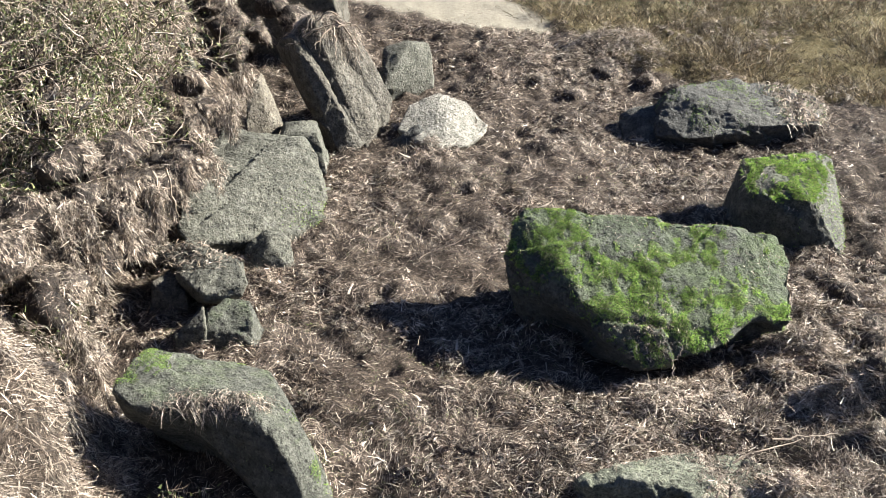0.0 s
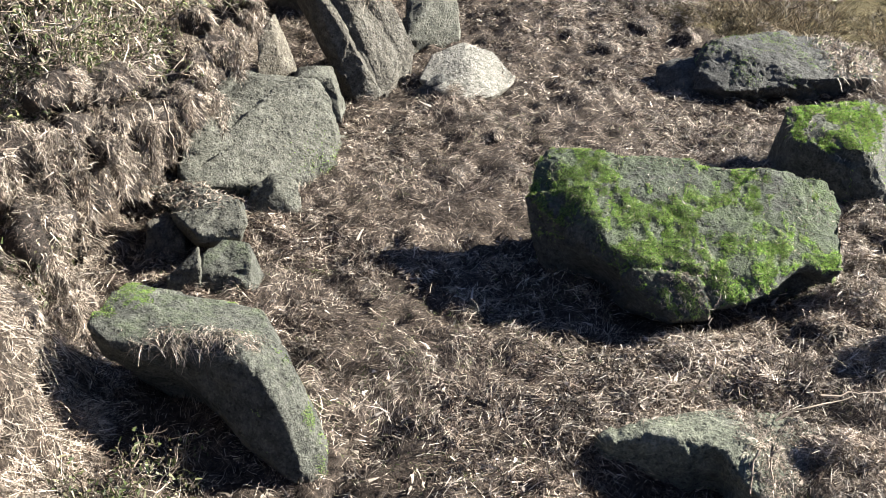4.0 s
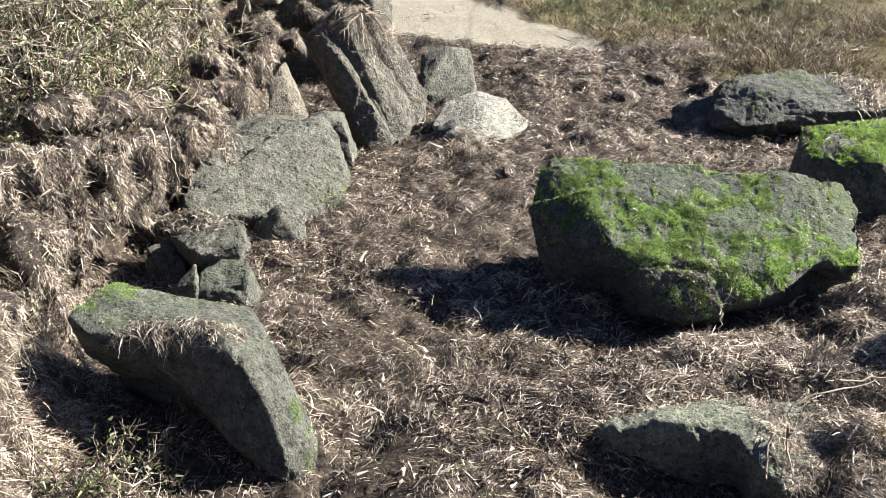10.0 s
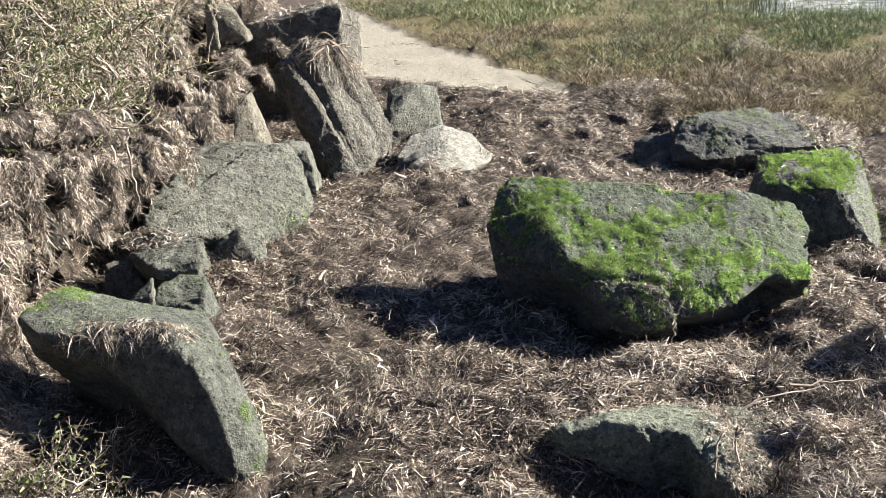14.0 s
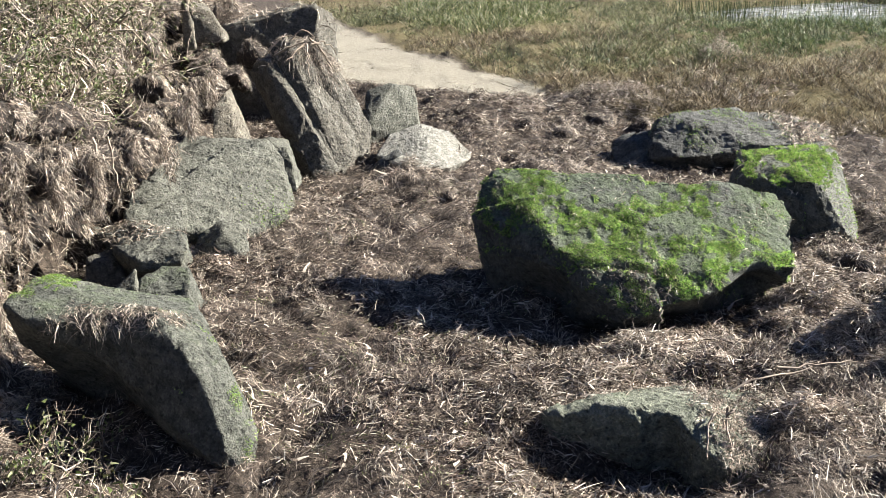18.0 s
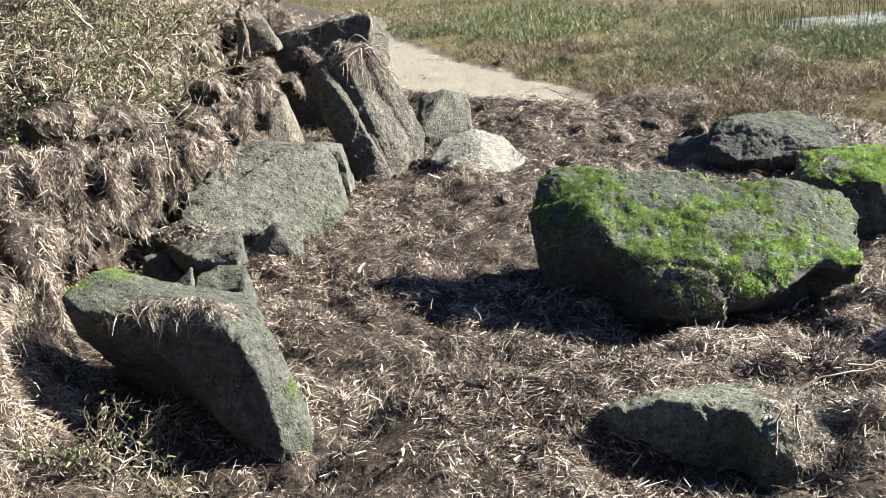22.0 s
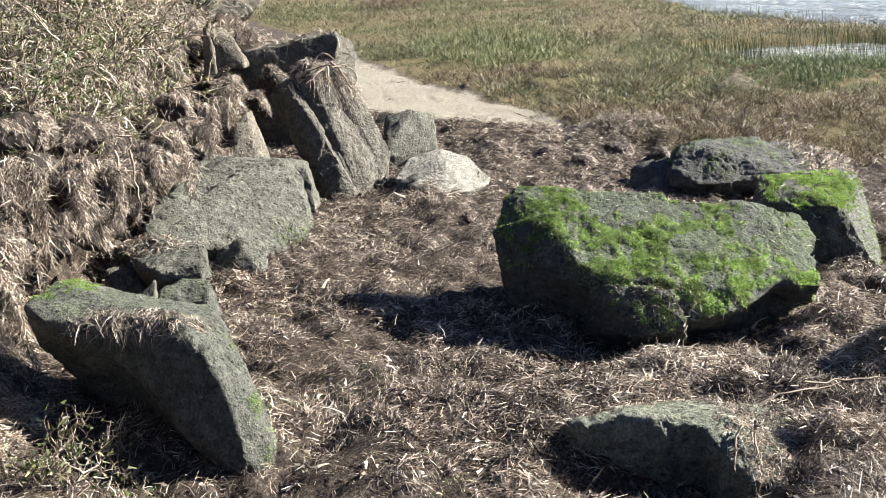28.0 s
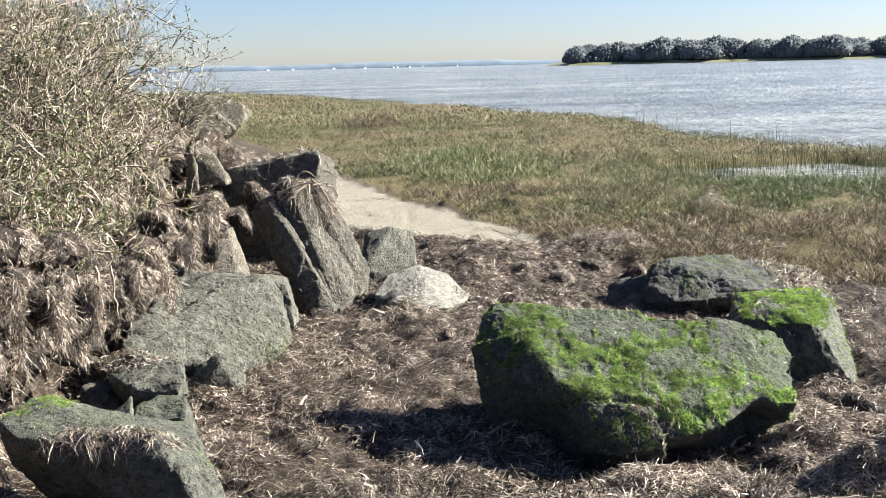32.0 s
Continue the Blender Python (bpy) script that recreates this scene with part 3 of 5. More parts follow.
# The tall leaning slab with dead straw on its head.
slab, stone = rock((-0.15, 5.60, 0), [
    [(-0.29, 0.0, 0.51), (-0.22, -0.05, 0.56), (-0.12, -0.02, 0.64), (0.08, 0.09, 0.57), (0.0, 0.26, 0.5), (-0.2, 0.14, 0.58), (0.0, -0.27, -0.05), (0.1, -0.28, 0.0), (0.18, -0.205, 0.06), (0.245, -0.085, 0.05), (0.265, 0.02, 0.16),
     (0.26, 0.12, -0.05), (-0.05, -0.1, -0.05), (0.03, -0.18, 0.2), (0.1, 0.2, -0.05)],
    [(-0.34, 0.04, 0.50), (-0.31, -0.03, 0.56), (-0.24, -0.09, 0.59), (-0.17, -0.05, 0.57), (-0.2, 0.14, 0.58), (-0.12, -0.165, 0.42), (0.02, -0.25, 0.20), (-0.06, -0.22, -0.05), (0.0, -0.34, -0.05),
     (0.09, -0.33, -0.04), (0.115, -0.28, 0.03), (0.09, -0.05, -0.05), (-0.10, -0.10, 0.0)],
    [(-0.20, -0.06, 0.63), (-0.13, -0.05, 0.69), (-0.05, -0.01, 0.665), (-0.02, 0.12, 0.6), (-0.2, 0.14, 0.6), (0.09, -0.20, -0.05), (0.15, -0.27, -0.05), (0.195, -0.2, -0.03), (0.20, -0.11, 0.10), (0.10, -0.20, 0.15), (0.12, 0.05, -0.05)],
    [(-0.07, 0.0, 0.665), (0.0, 0.01, 0.66), (0.09, 0.07, 0.60), (0.13, 0.12, 0.50), (0.0, 0.28, 0.5), (-0.08, 0.2, 0.55), (0.17, -0.12, -0.05), (0.25, -0.11, 0.0), (0.30, 0.01, 0.17), (0.28, 0.10, 0.0), (0.24, -0.07, 0.13), (0.1, 0.2, -0.05)]],
    BROWN, "tall leaning dark stone slab split into grooved columns", edge=0.016, wear=1, rough=0.013, seed=5.5)
cover(stone, 2600, lambda m, n: smooth(0.52, 0.62, m[:, 2]) * smooth(0.1, 0.4, n[:, 2]) * smooth(-0.3, 0.3, vnoise(m[:, 0], m[:, 1], 0.06, 3)), (0.015, 0.06), (0.0014, 0.0035), 0.6, STRAW, "straw", "dead straw draped over the slab's head", lean=1.0, flat=0.7)
cover(stone, 2200, lambda m, n: np.exp(-((m - np.array([0.06, 0.04, 0.58])) ** 2).sum(1) / 0.008) * smooth(-0.2, 0.3, n[:, 2]), (0.03, 0.09), (0.001, 0.0032), 0.9, STRAW, "straw", "pale straw lock draped over the slab's shoulder", lean=0.8, flat=0.75)

rock((0.30, 6.20, 0), [(-0.23, -0.16, -0.05), (-0.19, -0.17, 0.08), (0.13, 0.0, -0.05), (0.14, 0.02, 0.08), (0.15, 0.22, -0.05), (-0.14, 0.22, -0.05), (-0.17, 0.04, 0.275), (-0.15, -0.02, 0.25), (-0.03, 0.04, 0.315), (0.0, 0.02, 0.31), (0.12, 0.12, 0.26), (0.1, 0.2, 0.22), (-0.12, 0.18, 0.22)],
     GREY, "small upright grey stone behind the pale one", edge=0.024, rough=0.012, seed=6.1)
rock((-0.545, 5.17, 0.045), [(-0.09, -0.12, 0.2), (0.09, 0.03, 0.15), (-0.01, -0.03, 0.45), (0.0, 0.1, 0.44), (0.08, 0.05, 0.23), (-0.1, 0.12, 0.2), (-0.08, -0.06, 0.38), (0.03, -0.06, 0.24), (-0.1, 0.1, 0.0), (0.1, 0.15, 0.0), (-0.05, -0.08, 0.0)],
     TAN, "pale wedge-shaped stone set in the bank", edge=0.022, rough=0.008, seed=6.8)

# The pitted grey block at the bank's foot, and what lies round it.
grey, stone = rock((-0.53, 4.40, 0), [
    (-0.35, -0.26, 0.16), (-0.34, -0.15, 0.23), (-0.23, 0.10, 0.30), (-0.02, 0.30, 0.36), (0.20, 0.32, 0.34), (0.27, 0.30, 0.25), (0.30, 0.10, 0.12), (0.28, 0.05, 0.06), (0.12, -0.12, 0.0),
    (-0.05, -0.22, 0.08), (-0.29, -0.32, 0.12), (0.2, 0.5, 0.25), (-0.2, 0.5, 0.34), (-0.3, 0.4, -0.05), (0.3, 0.4, -0.05), (-0.3, -0.2, -0.05), (0.25, 0.05, -0.05)],
    GREY, "large pitted grey stone block against the bank", edge=0.014, wear=1, rough=0.018, seed=7.3)
cover(stone, 500, lambda m, n: np.exp(-((m - np.array([0.22, 0.0, 0.06])) ** 2).sum(1) / 0.012), (0.004, 0.012), (0.002, 0.004), 0.4, MOSS, "moss", "dull green moss")
rock((-0.36, 5.10, 0), [(-0.14, -0.1, 0), (0.13, -0.12, 0), (0.14, 0.1, 0), (-0.14, 0.1, 0), (-0.1, -0.08, 0.22), (0.0, 0.0, 0.26), (0.09, -0.06, 0.22), (0.12, -0.08, 0.12), (0.08, 0.1, 0.22), (-0.1, 0.1, 0.22)],
     GREY, "rounded grey stone behind the pitted block", edge=0.024, seed=7.9)
rock((-0.50, 4.08, 0), [(-0.13, -0.07, -0.04), (0.13, -0.07, -0.04), (0.1, 0.1, -0.04), (-0.12, 0.12, -0.04), (-0.09, 0.08, 0.08), (0.02, 0.0, 0.10), (0.09, 0.08, 0.11), (0.0, 0.12, 0.12)],
     GREY, "small grey stone under the pitted block", edge=0.02, rough=0.012, seed=8.4)
flat_brown, stone = rock((-0.70, 3.75, 0), [(-0.10, 0.22, 0.21), (0.13, 0.0, 0.20), (0.16, -0.15, 0.185), (0.14, -0.17, 0.14), (-0.02, -0.17, 0.12), (-0.02, -0.17, 0.165), (-0.13, -0.02, 0.15), (-0.28, 0.25, 0.17), (-0.12, 0.02, 0.08), (0.1, 0.25, 0.0), (-0.2, 0.28, 0.0), (0.08, 0.06, -0.02), (-0.1, 0.1, -0.02)],
     GREY, "flat brown stone half buried in wrack", edge=0.018, rough=0.014, seed=8.8)
cover(stone, 500, lambda m, n: smooth(0.4, 0.8, n[:, 2]) * smooth(-0.05, 0.1, m[:, 1]), (0.02, 0.06), (0.002, 0.005), 0.5, STRAW, "straw", "straw lying on the stone", lean=1.0, flat=0.85)
rock((-0.60, 3.50, 0), [(-0.13, -0.08, -0.03), (0.07, -0.13, -0.03), (0.12, 0.06, -0.03), (-0.1, 0.1, -0.03), (-0.10, 0.0, 0.125), (-0.03, 0.09, 0.14), (0.07, 0.05, 0.14), (0.09, -0.09, 0.115), (-0.1, -0.08, 0.085)],
     FILMED, "small greenish stone beside the mossy boulder", edge=0.016, rough=0.01, seed=9.2)
rock((-0.75, 3.45, 0), [(-0.08, -0.06, -0.02), (0.05, -0.07, -0.02), (0.06, 0.05, 0.0), (-0.06, 0.06, 0.0), (0.05, 0.03, 0.175), (0.06, -0.05, 0.13), (-0.06, -0.03, 0.10), (-0.03, 0.04, 0.1)],
     GREY, "small slanting grey stone", edge=0.016, rough=0.008, seed=9.6)
rock((-0.90, 3.80, 0), [(-0.07, -0.1, -0.02), (0.1, -0.11, -0.02), (0.08, 0.08, 0.0), (-0.08, 0.08, 0.0), (-0.04, -0.05, 0.13), (0.02, 0.05, 0.12), (0.09, -0.05, 0.07)],
     BROWN, "small brown stone at the bank's foot", edge=0.018, rough=0.012, seed=10.1)

# The long mossy boulder in front of the bank.
long_boulder, stone = rock((-0.5, 2.65, 0), [
    (-0.38, 0.07, 0.345), (-0.34, 0.20, 0.375), (-0.31, 0.28, 0.35), (-0.20, 0.34, 0.285), (-0.02, 0.31, 0.255), (0.09, 0.23, 0.265), (0.125, 0.10, 0.275), (0.20, 0.0, 0.195), (0.24, -0.06, 0.115),
    (0.27, -0.14, 0.0), (0.285, -0.17, -0.07), (0.25, -0.21, -0.09), (0.205, -0.15, 0.06), (0.15, -0.12, 0.18), (0.10, -0.08, 0.255), (0.03, -0.01, 0.315), (-0.14, 0.03, 0.325), (-0.33, 0.02, 0.325), (-0.37, 0.09, 0.22),
    (-0.22, 0.24, -0.05), (-0.3, 0.3, -0.05), (0.28, 0.0, -0.08), (0.1, 0.35, -0.05), (0.0, 0.12, -0.09)],
    FILMED, "long dark boulder with green film and straw on top", edge=0.012, wear=1, rough=0.010, seed=11.3, hollows=[((-0.12, -0.02, 0.10), 0.17, (-0.01, 0.12, 0.0))])
cover(stone, 5000, patchy(0.1, 0.75, 0.1, [(-0.31, 0.2, 0.37, 0.11, 1.1), (-0.2, 0.16, 0.35, 0.1, 0.5), (0.27, -0.08, 0.1, 0.07, 1.0), (0.3, -0.2, 0.0, 0.07, 1.0)]), (0.002, 0.006), (0.0008, 0.002), 0.35, MOSS, "moss", "fine yellow-green moss", lean=0.9)
cover(stone, 1300, lambda m, n: smooth(-0.3, 0.2, n[:, 2]) * np.exp(-((m[:, 1] - 0.02) / 0.03) ** 2) * smooth(0.26, 0.29, m[:, 2]) * smooth(-0.3, -0.15, m[:, 0]) * smooth(-0.2, 0.3, vnoise(m[:, 0], m[:, 1], 0.06, 3) + 0.5 * smooth(-0.05, 0.03, m[:, 0])), (0.012, 0.05), (0.0009, 0.0028), 0.7, STRAW, "straw", "straw along the boulder's edge", lean=1.0, flat=0.95)

# The flat stone in the front.
front, stone = rock((0.95, 2.45, 0), [
    [(-0.39, 0.07, 0.0), (-0.34, 0.10, 0.012), (-0.24, 0.12, 0.02), (-0.07, 0.14, 0.01), (0.10, 0.16, 0.0), (0.20, 0.16, 0.0), (-0.35, 0.04, 0.008), (-0.23, 0.03, 0.042), (-0.10, 0.0, 0.038), (-0.03, -0.04, 0.022), (0.10, 0.0, 0.02),
     (-0.37, 0.12, -0.24), (-0.2, 0.10, -0.24), (-0.08, 0.06, -0.24), (0.02, 0.0, -0.24), (0.2, 0.22, -0.24), (-0.33, 0.22, -0.24)],
    [(-0.05, -0.02, 0.022), (-0.02, -0.10, -0.012), (0.04, -0.18, -0.06), (0.15, -0.20, -0.08), (0.24, -0.10, -0.04), (0.27, 0.05, 0.0), (0.20, 0.13, 0.005), (0.0, 0.12, 0.01), (0.0, -0.08, -0.24), (0.06, -0.17, -0.24), (0.24, -0.16, -0.24),
     (0.28, 0.05, -0.24), (0.2, 0.2, -0.24), (-0.05, 0.1, -0.24)]],
    PALE_GREEN, "grey-green stone half buried in the wrack, its front undercut", edge=0.014, wear=1, rough=0.014, seed=12.7)
cover(stone, 10000, lambda m, n: smooth(-0.3, 0.3, n[:, 2]) * smooth(-0.02, 0.1, m[:, 0]) * smooth(-0.4, 0.2, vnoise(m[:, 0], m[:, 1], 0.07, 3)), (0.012, 0.045), (0.001, 0.0028), 0.7, STRAW, "straw", "bleached straw over the stone", lean=1.0, flat=0.75)
cover(stone, 500, lambda m, n: smooth(0.3, 0.6, n[:, 2]) * smooth(-0.02, 0.03, m[:, 1] - 0.10), (0.012, 0.05), (0.001, 0.0028), 0.3, STRAW, "straw", "straw along the stone's back edge", lean=1.0, flat=0.85)

# Behind: the dark block by the sand, tan stones, the boulder on the bank.
back, stone = rock((-0.40, 7.2, 0), [(-0.42, -0.3, 0), (0.28, -0.38, 0), (0.34, 0.6, 0), (-0.4, 0.5, 0), (-0.40, -0.3, 0.55), (-0.38, -0.2, 0.62), (-0.13, -0.3, 0.66), (0.26, -0.3, 0.74), (0.24, -0.40, 0.55), (0.34, -0.1, 0.66), (0.33, 0.3, 0.5), (-0.3, 0.4, 0.6)],
                    BROWN, "big dark stone block beside the sandy path", edge=0.035, rough=0.022, seed=13.2)
cover(stone, 700, lambda m, n: smooth(0.5, 0.8, n[:, 2]), (0.04, 0.10), (0.003, 0.007), 0.6, STRAW, "straw", "dry wrack on the block", lean=1.0, flat=0.8)
rock((-0.85, 6.8, 0.54), [(-0.08, -0.08, 0), (0.11, -0.08, 0), (0.12, 0.1, 0), (-0.08, 0.1, 0), (-0.10, 0.0, 0.24), (-0.10, -0.05, 0.21), (0.04, -0.03, 0.19), (0.10, -0.06, 0.08), (-0.02, 0.1, 0.23)], TAN, "tan angular stone on the bank", edge=0.028, rough=0.01, seed=13.8)
rock((-0.94, 6.6, 0.52), [(-0.03, -0.03, 0.0), (0.04, -0.03, 0.0), (0.03, 0.06, 0.0), (-0.03, 0.06, 0.0), (0.01, 0.0, 0.34), (-0.02, 0.02, 0.3), (0.03, 0.02, 0.25)], TAN, "narrow tan stone standing on the bank", edge=0.028, rough=0.008, seed=14.1)
rock((-1.10, 9.3, 0.62), [(-0.45, -0.05, 0.2), (-0.3, -0.2, 0.15), (0.02, -0.2, 0.08), (0.22, -0.1, 0.18), (0.30, 0.05, 0.27), (0.22, 0.0, 0.36), (-0.05, 0.0, 0.44), (-0.25, 0.0, 0.46), (-0.43, 0.0, 0.40), (-0.1, 0.2, -0.1), (-0.4, 0.3, 0.0), (0.1, 0.3, 0.35), (-0.3, 0.05, -0.1)],
     TAN, "rounded grey-brown boulder jutting from the bank", edge=0.025, rough=0.014, seed=15.0, wear=3)
rock((-0.94, 5.30, 0.56), [(-0.06, -0.05, -0.06), (0.06, -0.05, -0.06), (0.06, 0.06, -0.06), (-0.06, 0.06, -0.06), (0.0, 0.0, 0.1)], FILMED, "small mossy stone in the bank", edge=0.026, seed=16.1)


# ---- wrack and straw on the ground ----
def slope_at(x, y):
    e = 0.012
    n = np.stack([-(height(x + e, y) - height(x - e, y)) / (2 * e), -(height(x, y + e) - height(x, y - e)) / (2 * e), np.ones_like(x)], -1)
    return unit(n)


def scatter(name, label, category, mat, x, y, long, wide, lift=0.012, stand=0.18, flow=0.0, steps=2):
    """Strips that lie about on the ground, some a little raised; flow: how far they hang down the slope."""
    n = len(x)
    nor = slope_at(x, y)
    turn = 3.2 * vnoise(x, y, 0.2, 48) + 1.6 * vnoise(x, y, 0.07, 49) + rng.normal(0, 0.65, n)
    flat = np.stack([np.cos(turn), np.sin(turn), np.zeros(n)], -1)
    down = np.stack([nor[:, 0], nor[:, 1], np.zeros(n)], -1)
    way = flat * (1 - flow) + unit(down) * flow * 1.4
    way = unit(way - nor * (way * nor).sum(1, keepdims=True))
    way = unit(way + nor * np.abs(rng.normal(0, stand, (n, 1))))
    side = unit(np.cross(way, nor) + nor * rng.normal(0, 0.5, (n, 1)))
    length = rng.uniform(*long, n) * rng.choice([0.45, 0.8, 1.4], n, p=[0.45, 0.4, 0.15])
    base = np.stack([x, y, height(x, y) + rng.uniform(0.001, lift, n)], -1)
    v, q = ribbons(base, way, side, length, rng.uniform(*wide, n), rng.uniform(0.0, 0.25, n), steps, 0.3, 0.4 if steps > 1 else 0.0)
    return tagged(put(quad_mesh(name, v, q), name, mat), label, category, kind="stuff")


def field(n, x0, x1, y0, y1, keep):
    x, y = rng.uniform(x0, x1, n), rng.uniform(y0, y1, n)
    k = rng.random(n) < np.clip(keep(x, y), 0, 1)
    return x[k], y[k]


def littered(x, y):
    return (1 - sandy(x, y)) * (1 - marshy(x, y))


def thick(x, y):
    return littered(x, y) * np.clip(0.68 + 0.45 * vnoise(x, y, 0.28, 41) + 0.35 * vnoise(x, y, 0.09, 42), 0.25, 1)


x, y = field(180000, -1.5, 2.6, 1.8, 5.0, thick)
scatter("wrack", "thick layer of dry brown wrack over the shore", "wrack", WRACK, x, y, (0.014, 0.055), (0.0009, 0.0034), 0.018, 0.4, steps=2)
x, y = field(130000, -1.3, 2.6, 1.9, 4.6, thick)
scatter("mulch", "fine shredded mulch of dry wrack", "wrack", WRACK, x, y, (0.006, 0.014), (0.0012, 0.0036), 0.02, 0.6, steps=1)
x, y = field(120000, -1.2, 3.4, 5.0, 8.4, thick)
scatter("wrack", "brown wrack spread towards the sandy path", "wrack", WRACK, x, y, (0.014, 0.05), (0.0014, 0.0045), 0.016, 0.4, steps=1)
x, y = field(95000, -1.7, 2.8, 1.75, 5.8, lambda a, b: littered(a, b) * (0.45 + 0.55 * smooth(2.3, 2.9, b)) * smooth(-0.2, 0.7, vnoise(a, b, 0.4, 43) + 0.8 * vnoise(a, b, 0.1, 44)))
scatter("straw", "bleached straw strewn over the wrack", "straw", STRAW, x, y, (0.014, 0.06), (0.0009, 0.0032), 0.022, 0.4)
x, y = field(16000, 1.15, 2.6, 1.9, 3.6, lambda a, b: smooth(-0.4, 0.4, vnoise(a, b, 0.2, 11)))
scatter("straw", "pale straw heaped beside the boulders", "straw", STRAW, x, y, (0.014, 0.06), (0.001, 0.0034), 0.03, 0.5)
x, y = field(1500, -1.2, 2.6, 2.0, 5.5, littered)
scatter("straw", "broad pale flakes of dry leaf on the wrack", "straw", STRAW, x, y, (0.02, 0.05), (0.006, 0.013), 0.035, 0.3)
x, y = field(16000, -0.5, 1.6, 7.0, 13.5, lambda a, b: sandy(a, b) * 0.6 * smooth(-0.1, 0.7, vnoise(a, b, 0.5, 45) + 1 - smooth(0, 0.9, b - 7.2)))
scatter("straw", "scraps of dry wrack on the sand", "straw", WRACK, x, y, (0.015, 0.06), (0.003, 0.009), 0.004, 0.05, steps=1)


def on_bank(x, y):
    return smooth(-0.03, 0.12, toe(y) - x)


x, y = field(2600, -0.9, 1.8, 1.9, 5.0, lambda a, b: littered(a, b) * smooth(-0.1, 0.5, vnoise(a, b, 0.3, 47)))
x, y = np.repeat(x, 7) + rng.normal(0, 0.012, 7 * len(x)), np.repeat(y, 7) + rng.normal(0, 0.012, 7 * len(y))
scatter("sprouts", "tiny green sprouts among the wrack", "sprout", LEAF, x, y, (0.008, 0.018), (0.0015, 0.004), 0.02, 1.2)


def tufts(label, mat, x, y, per, size, tall=0.7, long=(0.014, 0.046), wide=(0.0016, 0.0048), down=0.0):
    """Small matted clumps: strands heaped into lumps with gaps between."""
    n = len(x) * per
    r = np.repeat(rng.uniform(*size, len(x)) * rng.choice([0.6, 1.0, 1.5], len(x), p=[0.5, 0.35, 0.15]), per)
    turn = np.repeat(rng.uniform(0, math.pi, len(x)), per)
    squash = np.repeat(rng.uniform(0.45, 1.0, len(x)), per)
    a, d = rng.uniform(0, 2 * math.pi, n), np.sqrt(rng.random(n))
    u, v = r * d * np.cos(a), r * d * np.sin(a) * squash
    bx = np.repeat(x, per) + u * np.cos(turn) - v * np.sin(turn)
    by = np.repeat(y, per) + u * np.sin(turn) + v * np.cos(turn)
    base = np.stack([bx, by, height(bx, by) + tall * r * (1 - d**2) * rng.uniform(0.55, 1.0, n)], -1)
    lead = np.repeat(unit(rng.normal(size=(len(x), 3)) * np.array([1, 1, 0.3])), per, axis=0)
    way = unit(0.5 * lead + unit(rng.normal(size=(n, 3)) * np.array([1, 1, 0.5])) + np.array([0.5, -0.3, -1.0]) * down)
    side = unit(np.cross(way, rng.normal(size=(n, 3))))
    verts, quads = ribbons(base, way, side, rng.uniform(*long, n), rng.uniform(*wide, n), 0.2, 1, 0.3)
    tagged(put(quad_mesh("wrack_tufts", verts, quads), "wrack_tufts", mat), label, "wrack", kind="stuff")


def clumpy(x, y):
    return littered(x, y) * smooth(-0.35, 0.4, vnoise(x, y, 0.35, 91) + 0.4 * vnoise(x, y, 0.12, 92))


x, y = field(3900, -1.0, 2.4, 1.8, 5.0, clumpy)
tufts("small matted clumps of brown wrack", WRACK, x, y, 42, (0.018, 0.045))
x, y = field(2500, -1.0, 2.4, 1.8, 5.0, clumpy)
tufts("small pale clumps of straw and wrack", STRAW, x, y, 42, (0.015, 0.04))
x, y = field(3000, -1.0, 3.0, 5.0, 8.0, clumpy)
tufts("matted clumps of wrack towards the sand", WRACK, x, y, 40, (0.02, 0.05), wide=(0.002, 0.005))
x, y = field(450, -1.0, 3.0, 5.0, 7.6, clumpy)
tufts("pale clumps of straw towards the sand", STRAW, x, y, 40, (0.02, 0.045), wide=(0.002, 0.005))
x, y = field(800, 1.25, 2.4, 2.2, 3.9, lambda a, b: smooth(-0.5, 0.2, vnoise(a, b, 0.2, 11)))
tufts("heaped pale wrack beside the boulders", STRAW, x, y, 110, (0.025, 0.055), 0.9, wide=(0.001, 0.0034))
x, y = field(1500, -2.3, -0.35, 2.2, 5.6, lambda a, b: on_bank(a, b) * smooth(-0.12, 0.35, vnoise(a, b, 0.22, 93) + 0.5 * vnoise(a, b, 0.1, 94)))
tufts("matted straw lumps on the torn bank", STRAW, x, y, 66, (0.03, 0.075), 0.9, (0.015, 0.055), (0.0018, 0.005), 0.5)
x, y = field(620, -1.75, -0.86, 1.9, 2.95, lambda a, b: smooth(-0.5, 0.1, vnoise(a, b, 0.2, 97)))
tufts("pale matted straw on the near end of the bank", STRAW, x, y, 110, (0.03, 0.06), 0.9, (0.012, 0.05), (0.001, 0.0036), 0.3)
x, y = field(1500, -2.3, -0.35, 5.6, 8.6, lambda a, b: on_bank(a, b) * smooth(-0.12, 0.35, vnoise(a, b, 0.22, 93) + 0.5 * vnoise(a, b, 0.1, 94)))
tufts("straw lumps on the bank by the dark block", STRAW, x, y, 44, (0.04, 0.09), 0.9, (0.02, 0.06), (0.002, 0.005), 0.5)


